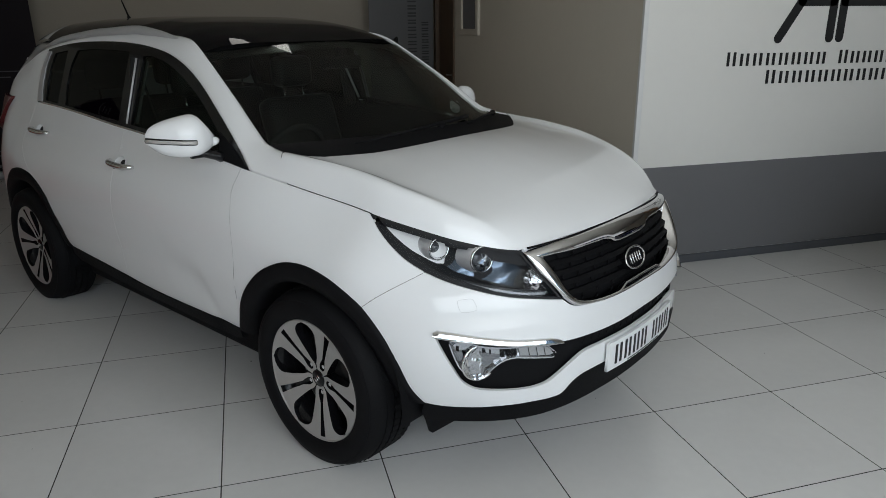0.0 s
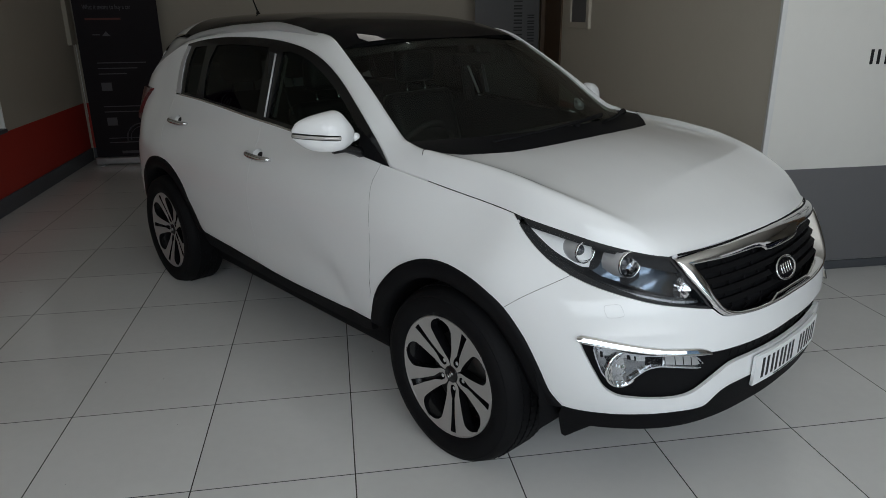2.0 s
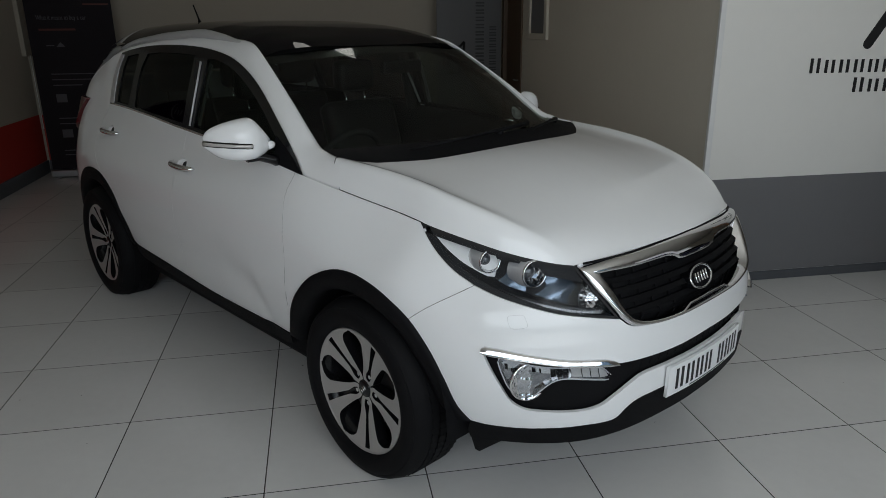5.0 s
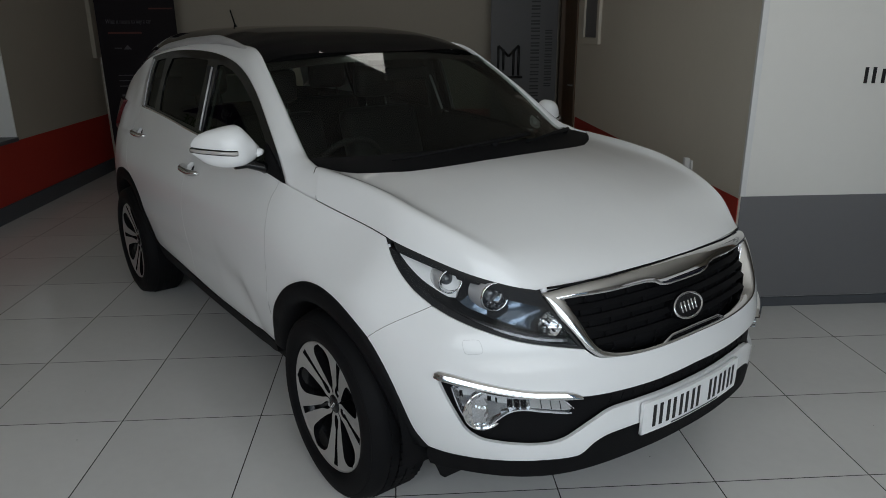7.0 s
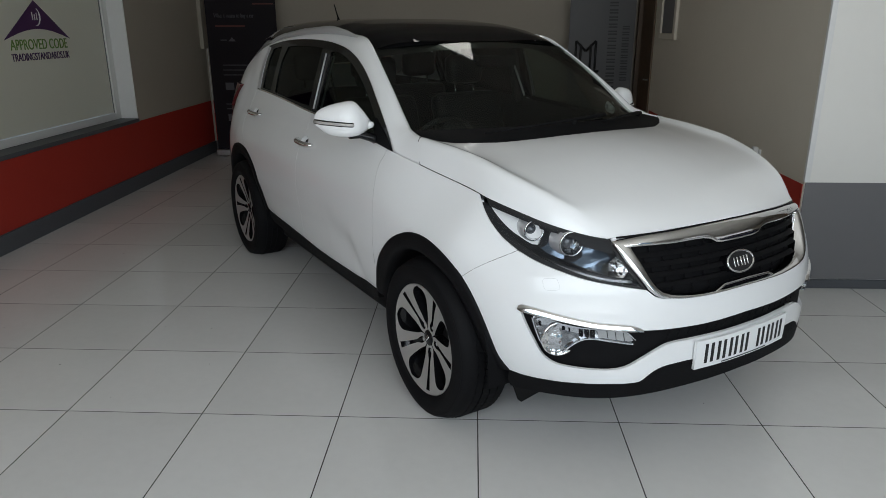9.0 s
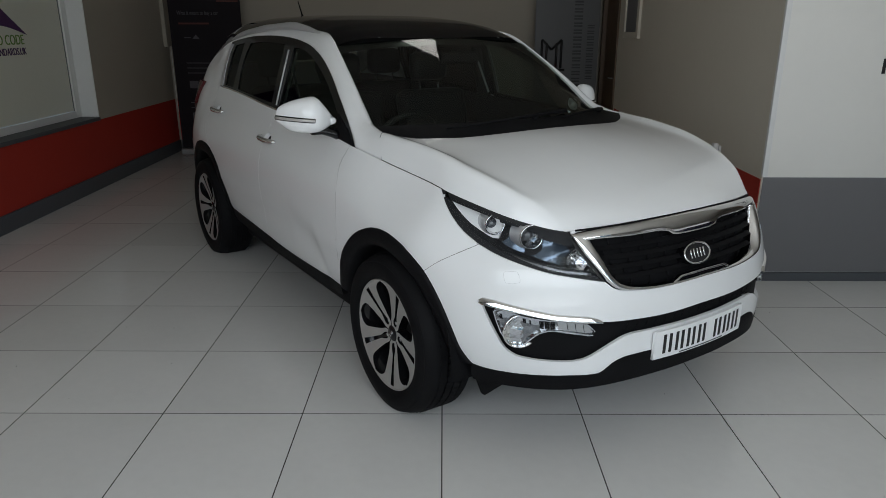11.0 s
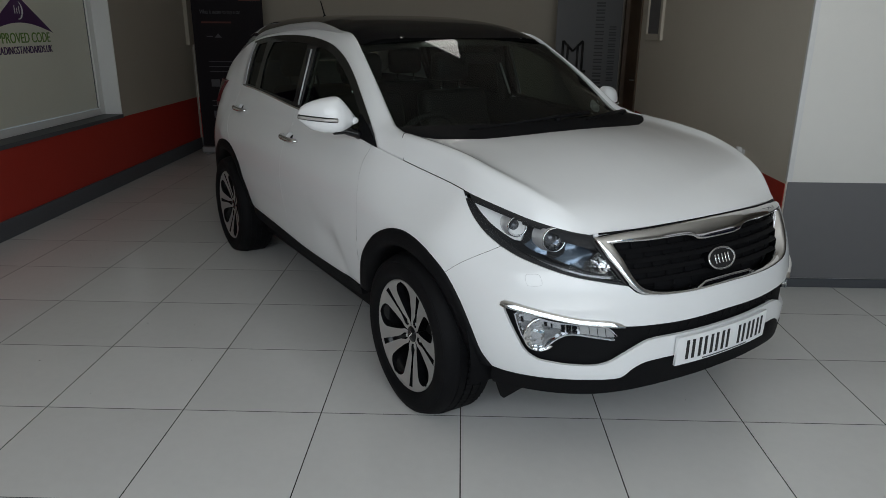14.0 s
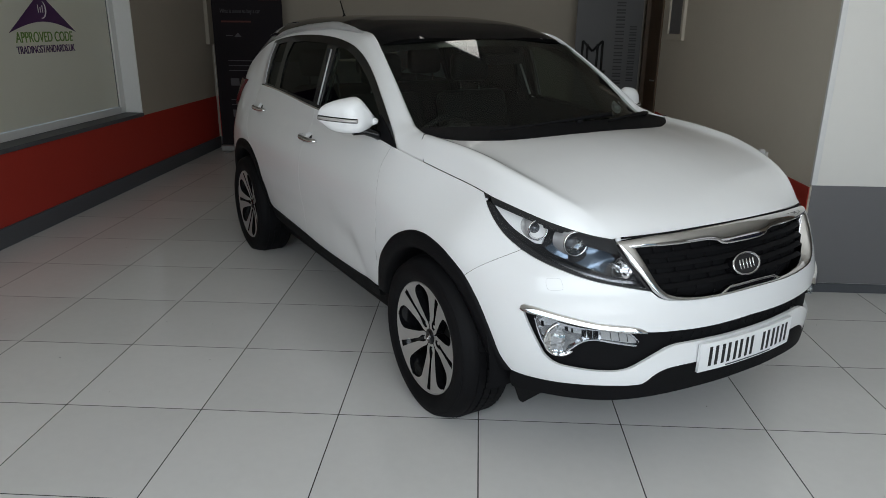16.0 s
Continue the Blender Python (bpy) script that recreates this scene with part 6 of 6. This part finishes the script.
# joints: dark sheet just under the outer panels, for the shade in the gaps
for s in (1, -1):
    back = SMOOTH(HOOD_SEAM[1:] + BELT[1:]) + [(4.06, 1.19), (4.9, 1.2), (4.9, .85), (4.42, .85), (4.06, .83), (3.72, .80), (3.60, .60), (3.55, .42), (2.02, .40), (1.97, .60), (1.85, .74), (1.70, .80), (1.50, .82), (1.30, .80), (1.20, .78), (1.30, .985)]
    panel("inner_panel", sided(back, s), TRIM_DARK, CAR, "dark inner panel", out=-0.017, step=0.06, flange=0)
    lining = [(2.06, 1.05), (2.35, 1.09), (2.90, 1.125), (3.55, 1.155), (3.55, .62), (3.50, .45), (2.10, .45), (2.06, .62)]
    panel("door_lining", sided(lining, s), TRIM_DARK, CAR, "black door lining", out=-0.062, step=0.06, flange=0)
front_back = whole([(0, .90), (.60, .885), (.95, .93), (1.25, .975), (1.30, .80), (1.18, .72), (1.05, .60), (.98, .42), (.90, .38), (.50, .30), (0, .30)])
panel("inner_panel", front_back, TRIM_DARK, CAR, "dark inner panel", out=-0.075, step=0.06, flange=0)

# cabin
part("dashboard", box_bm(-.62, -.12, -.68, .68, .86, 1.09, .05), TRIM_DARK, CAR, "black dashboard")
part("cabin_floor", box_bm(-2.95, -.3, -.70, .70, .30, .36), TRIM_DARK, CAR, "dark cabin floor")


def seat(x, y, w):
    st = new("seat")
    st.parent = CAR
    st["label"] = "black leather seat"
    part("cushion", box_bm(x - .26, x + .26, y - w, y + w, .55, .72, .05), SEAT_CLOTH, st, smooth=True)
    bm = box_bm(-.07, .07, y - w, y + w, 0, .56, .05)
    bmesh.ops.rotate(bm, verts=bm.verts, cent=(0, 0, 0), matrix=Matrix.Rotation(radians(-18), 3, 'Y'))
    bmesh.ops.translate(bm, verts=bm.verts, vec=(x - .24, 0, .66))
    part("backrest", bm, SEAT_CLOTH, st, smooth=True)
    for yy in ((y,) if w < .4 else (-.42, 0, .42)):
        part("headrest", box_bm(x - .48, x - .37, yy - .13, yy + .13, 1.25, 1.43, .04), SEAT_CLOTH, st, smooth=True)
        for d in (-.07, .07):
            tube("post", [(x - .40, yy + d, 1.15), (x - .425, yy + d, 1.27)], .006, CHROME, st, "chrome headrest post", 8)


seat(-1.17, -.32, .25)
seat(-1.17, .32, .25)
seat(-1.95, 0, .62)
c = Vector((-.74, -.37, 1.00))
ax = Vector((-.9, 0, .43)).normalized()
e1, e2 = Vector((0, 1, 0)), ax.cross(Vector((0, 1, 0)))
sw = tube("steering_wheel", [c + e1 * .185 * math.cos(t) + e2 * .185 * math.sin(t) for t in np.linspace(0, 2 * math.pi, 37)], .015, TRIM_DARK, CAR, "black steering wheel", 8)
part("hub", box_bm(-.76, -.70, -.44, -.30, .93, 1.05, .02), TRIM_DARK, sw)
part("rear_view_mirror", box_bm(-.80, -.76, -.12, .12, 1.40, 1.46, .012), PLASTIC, CAR, "black rear-view mirror")
for s in (1, -1):
    tube("cabin_pillar", [(-1.52, -s * .72, 1.12), (-1.52, -s * .655, 1.46)], .035, TRIM_DARK, CAR, "dark inner pillar", 8)
    tube("seat_belt", [(-1.525, -s * .655, 1.41), (-1.46, -s * .66, 1.30), (-1.385, -s * .665, 1.17)], .007, SATIN if s < 0 else TRIM_DARK, CAR, "seat belt strap", 6)

# ---- the dark blue classic car beyond ----
OLD = empty("classic_car", "dark navy classic saloon car with chrome bumper", "car")
OLD.matrix_basis = pose(3.17, -0.28, 0, 0, 0, 3)
# own space: x towards its nose, y to its left, tail at x = 0
def old_section(x):
    t = x
    top = np.interp(t, [0, .08, .25, .6, 1.2, 2.0, 3.0, 3.8, 4.2], [.66, .74, .82, .88, .95, .98, .95, .86, .60])
    low = np.interp(t, [0, .1, .4, 4.2], [.20, .16, .16, .18])
    wid = np.interp(t, [0, .08, .3, .8, 2.0, 3.4, 4.2], [.60, .67, .74, .80, .82, .78, .5])
    return top, low, wid


V, F, n = [], [], 24
xs = np.concatenate([np.linspace(0, .3, 8), np.linspace(.4, 4.2, 24)])
for x in xs:
    top, low, wid = old_section(x)
    for k in range(n):
        t = 2 * math.pi * k / n
        cy = math.copysign(abs(math.cos(t)) ** .55, math.cos(t))
        sz = math.copysign(abs(math.sin(t)) ** .62, math.sin(t))
        V.append((x, cy * wid, (top + low) / 2 + sz * (top - low) / 2))
F = [(r * n + k, r * n + (k + 1) % n, (r + 1) * n + (k + 1) % n, (r + 1) * n + k) for r in range(len(xs) - 1) for k in range(n)] + [tuple(reversed(range(n))), tuple((len(xs) - 1) * n + k for k in range(n))]
mesh_object("body", V, F, NAVY, OLD, "polished navy body")
V, F = [], []
xs = np.linspace(1.1, 3.1, 14)
for x in xs:
    h = np.interp(x, [1.1, 1.6, 2.2, 2.7, 3.1], [.93, 1.32, 1.40, 1.34, .95])
    for k in range(n):
        t = 2 * math.pi * k / n
        V.append((x, math.copysign(abs(math.cos(t)) ** .6, math.cos(t)) * .60, .80 + max(0, math.sin(t)) ** .7 * (h - .80)))
F = [(r * n + k, r * n + (k + 1) % n, (r + 1) * n + (k + 1) % n, (r + 1) * n + k) for r in range(len(xs) - 1) for k in range(n)]
mesh_object("cabin", V, F, GLASS_ROOF, OLD, "dark cabin")
tube("bumper", [tuple(p) for p in curve_pts([(.25, .82, .40), (.14, .815, .40), (.04, .77, .40), (-.05, .66, .40), (-.10, .5, .40), (-.12, .3, .40), (-.13, 0, .40), (-.12, -.3, .40), (-.10, -.5, .40), (-.05, -.66, .40), (.04, -.77, .40), (.14, -.815, .40), (.25, -.82, .40)], 4)], .025, CHROME_DARK, OLD, "chrome rear bumper", 10, 1.15)


def egg(name, c, r, tilt, mat, parent, label="", power=1.0):
    """Egg-shaped solid leaning by tilt degrees towards the nose."""
    V, n, rows = [], 24, 16
    lean = Matrix.Rotation(radians(tilt), 3, 'Y')
    for q in range(rows + 1):
        p = math.pi * (q / rows - .5)
        w = max(math.cos(p), 0.0) ** power
        for k in range(n):
            t = 2 * math.pi * k / n
            V.append(Vector(c) + lean @ Vector((r[0] * w * math.cos(t), r[1] * w * math.sin(t), r[2] * math.sin(p))))
    F = [(q * n + k, q * n + (k + 1) % n, (q + 1) * n + (k + 1) % n, (q + 1) * n + k) for q in range(rows) for k in range(n)]
    return mesh_object(name, V, F, mat, parent, label)


for y in (.48, -.48):
    egg("overrider", (-.115, y, .430), (.036, .032, .108), 20, CHROME, OLD, "chrome overrider", .6)
    lamp = egg("tail_light", (-.002, y * 1.2, .615), (.046, .044, .098), 24, RED_LENS, OLD, "dark red tail lamp with chrome trim", .75)
    ring = [(.006 + .015 * math.sin(t) + (.100 * math.cos(t)) * .42, y * 1.2 + .047 * math.sin(t) * (1 if y > 0 else -1), .615 + .100 * math.cos(t)) for t in np.linspace(0, 2 * math.pi, 33)]
    tube("chrome_rim", ring, .0028, CHROME_DARK, lamp, "thin chrome rim", 6)
    tube("chrome_band", [(-.030, y * 1.2 - .035, .615), (-.0465, y * 1.2 - .018, .615), (-.051, y * 1.2, .615), (-.0465, y * 1.2 + .018, .615), (-.030, y * 1.2 + .035, .615)], .0028, CHROME_DARK, lamp, "chrome band across the lamp", 6)
    egg("chrome_base", (-.020, y * 1.2, .520), (.046, .046, .018), 0, CHROME, lamp, "chrome lamp base")
part("underbody", box_bm(.18, 3.9, -.62, .62, .13, .30, .03), PLASTIC, OLD, "dark underbody")
tube("exhaust", [(.5, .30, .262), (-.05, .30, .262)], .024, PLASTIC, OLD, "exhaust pipe", 12)
for x in (.75, 3.3):
    for y in (.72, -.72):
        wh = new("wheel")
        wh.parent = OLD
        wh.matrix_basis = Matrix.Translation((x, y, .31)) @ (Matrix.Identity(4) if y > 0 else Matrix.Rotation(math.pi, 4, 'Z'))
        lathe("tyre", [(.19, -.16), (.28, -.17), (.305, -.15), (.31, -.08), (.305, -.02), (.28, 0), (.19, -.01)], RUBBER, wh, "", 40)
        lathe("hub_cap", [(.19, -.01), (.15, .0), (.08, .015), (0, .02)], CHROME, wh, "chrome hub cap", 40)

# small crumbs of dirt on the floor
V, F = [], []
rng = random.Random(4)
for k in range(60):
    x, y, r = rng.uniform(-3, 4.5), rng.uniform(-1.9, 2.5), rng.uniform(.002, .0055)
    b = len(V)
    V += [(x + r, y, 0), (x - r * .4, y + r * .8, 0), (x - r * .6, y - r * .7, 0), (x, y, r * .8)]
    F += [(b, b + 1, b + 3), (b + 1, b + 2, b + 3), (b + 2, b, b + 3)]
tagged(mesh_object("dirt", V, F, GROUT, smooth=False), "tiny dark crumbs of dirt scattered over the floor", "dirt", kind="stuff")

# ---- floor tiles, last ----
def tile_mesh():
    g, b, h = 0.0024, 0.0002, 0.0030
    a, c = g, T - g
    V = [(a, a, -h), (c, a, -h), (c, c, -h), (a, c, -h), (a, a, -b), (c, a, -b), (c, c, -b), (a, c, -b), (a + b, a + b, 0), (c - b, a + b, 0), (c - b, c - b, 0), (a + b, c - b, 0)]
    F = [(8, 9, 10, 11)] + [(i, (i + 1) % 4, 4 + (i + 1) % 4, 4 + i) for i in range(4)] + [(4 + i, 4 + (i + 1) % 4, 8 + (i + 1) % 4, 8 + i) for i in range(4)]
    me = bpy.data.meshes.new("tile")
    me.from_pydata(V, [], F)
    me.materials.append(TILE)
    return me


tm = tile_mesh()
cells = [(i, j) for i in range(-6, 14) for j in range(-10, 11)]
near = [c for c in cells if -6 <= c[0] <= 8 and -6 <= c[1] <= 10][:300]
for i, j in near:
    ob = new("tile", tm)
    ob.parent = floor
    ob.location = (i * T, j * T, 0)
rest = [c for c in cells if c not in set(near)]
V, F = [], []
for i, j in rest:
    b = len(V)
    V += [(v.co.x + i * T, v.co.y + j * T, v.co.z) for v in tm.vertices]
    F += [tuple(b + k for k in p.vertices) for p in tm.polygons]
tagged(mesh_object("tiles", V, F, TILE, floor, smooth=False), kind="stuff")
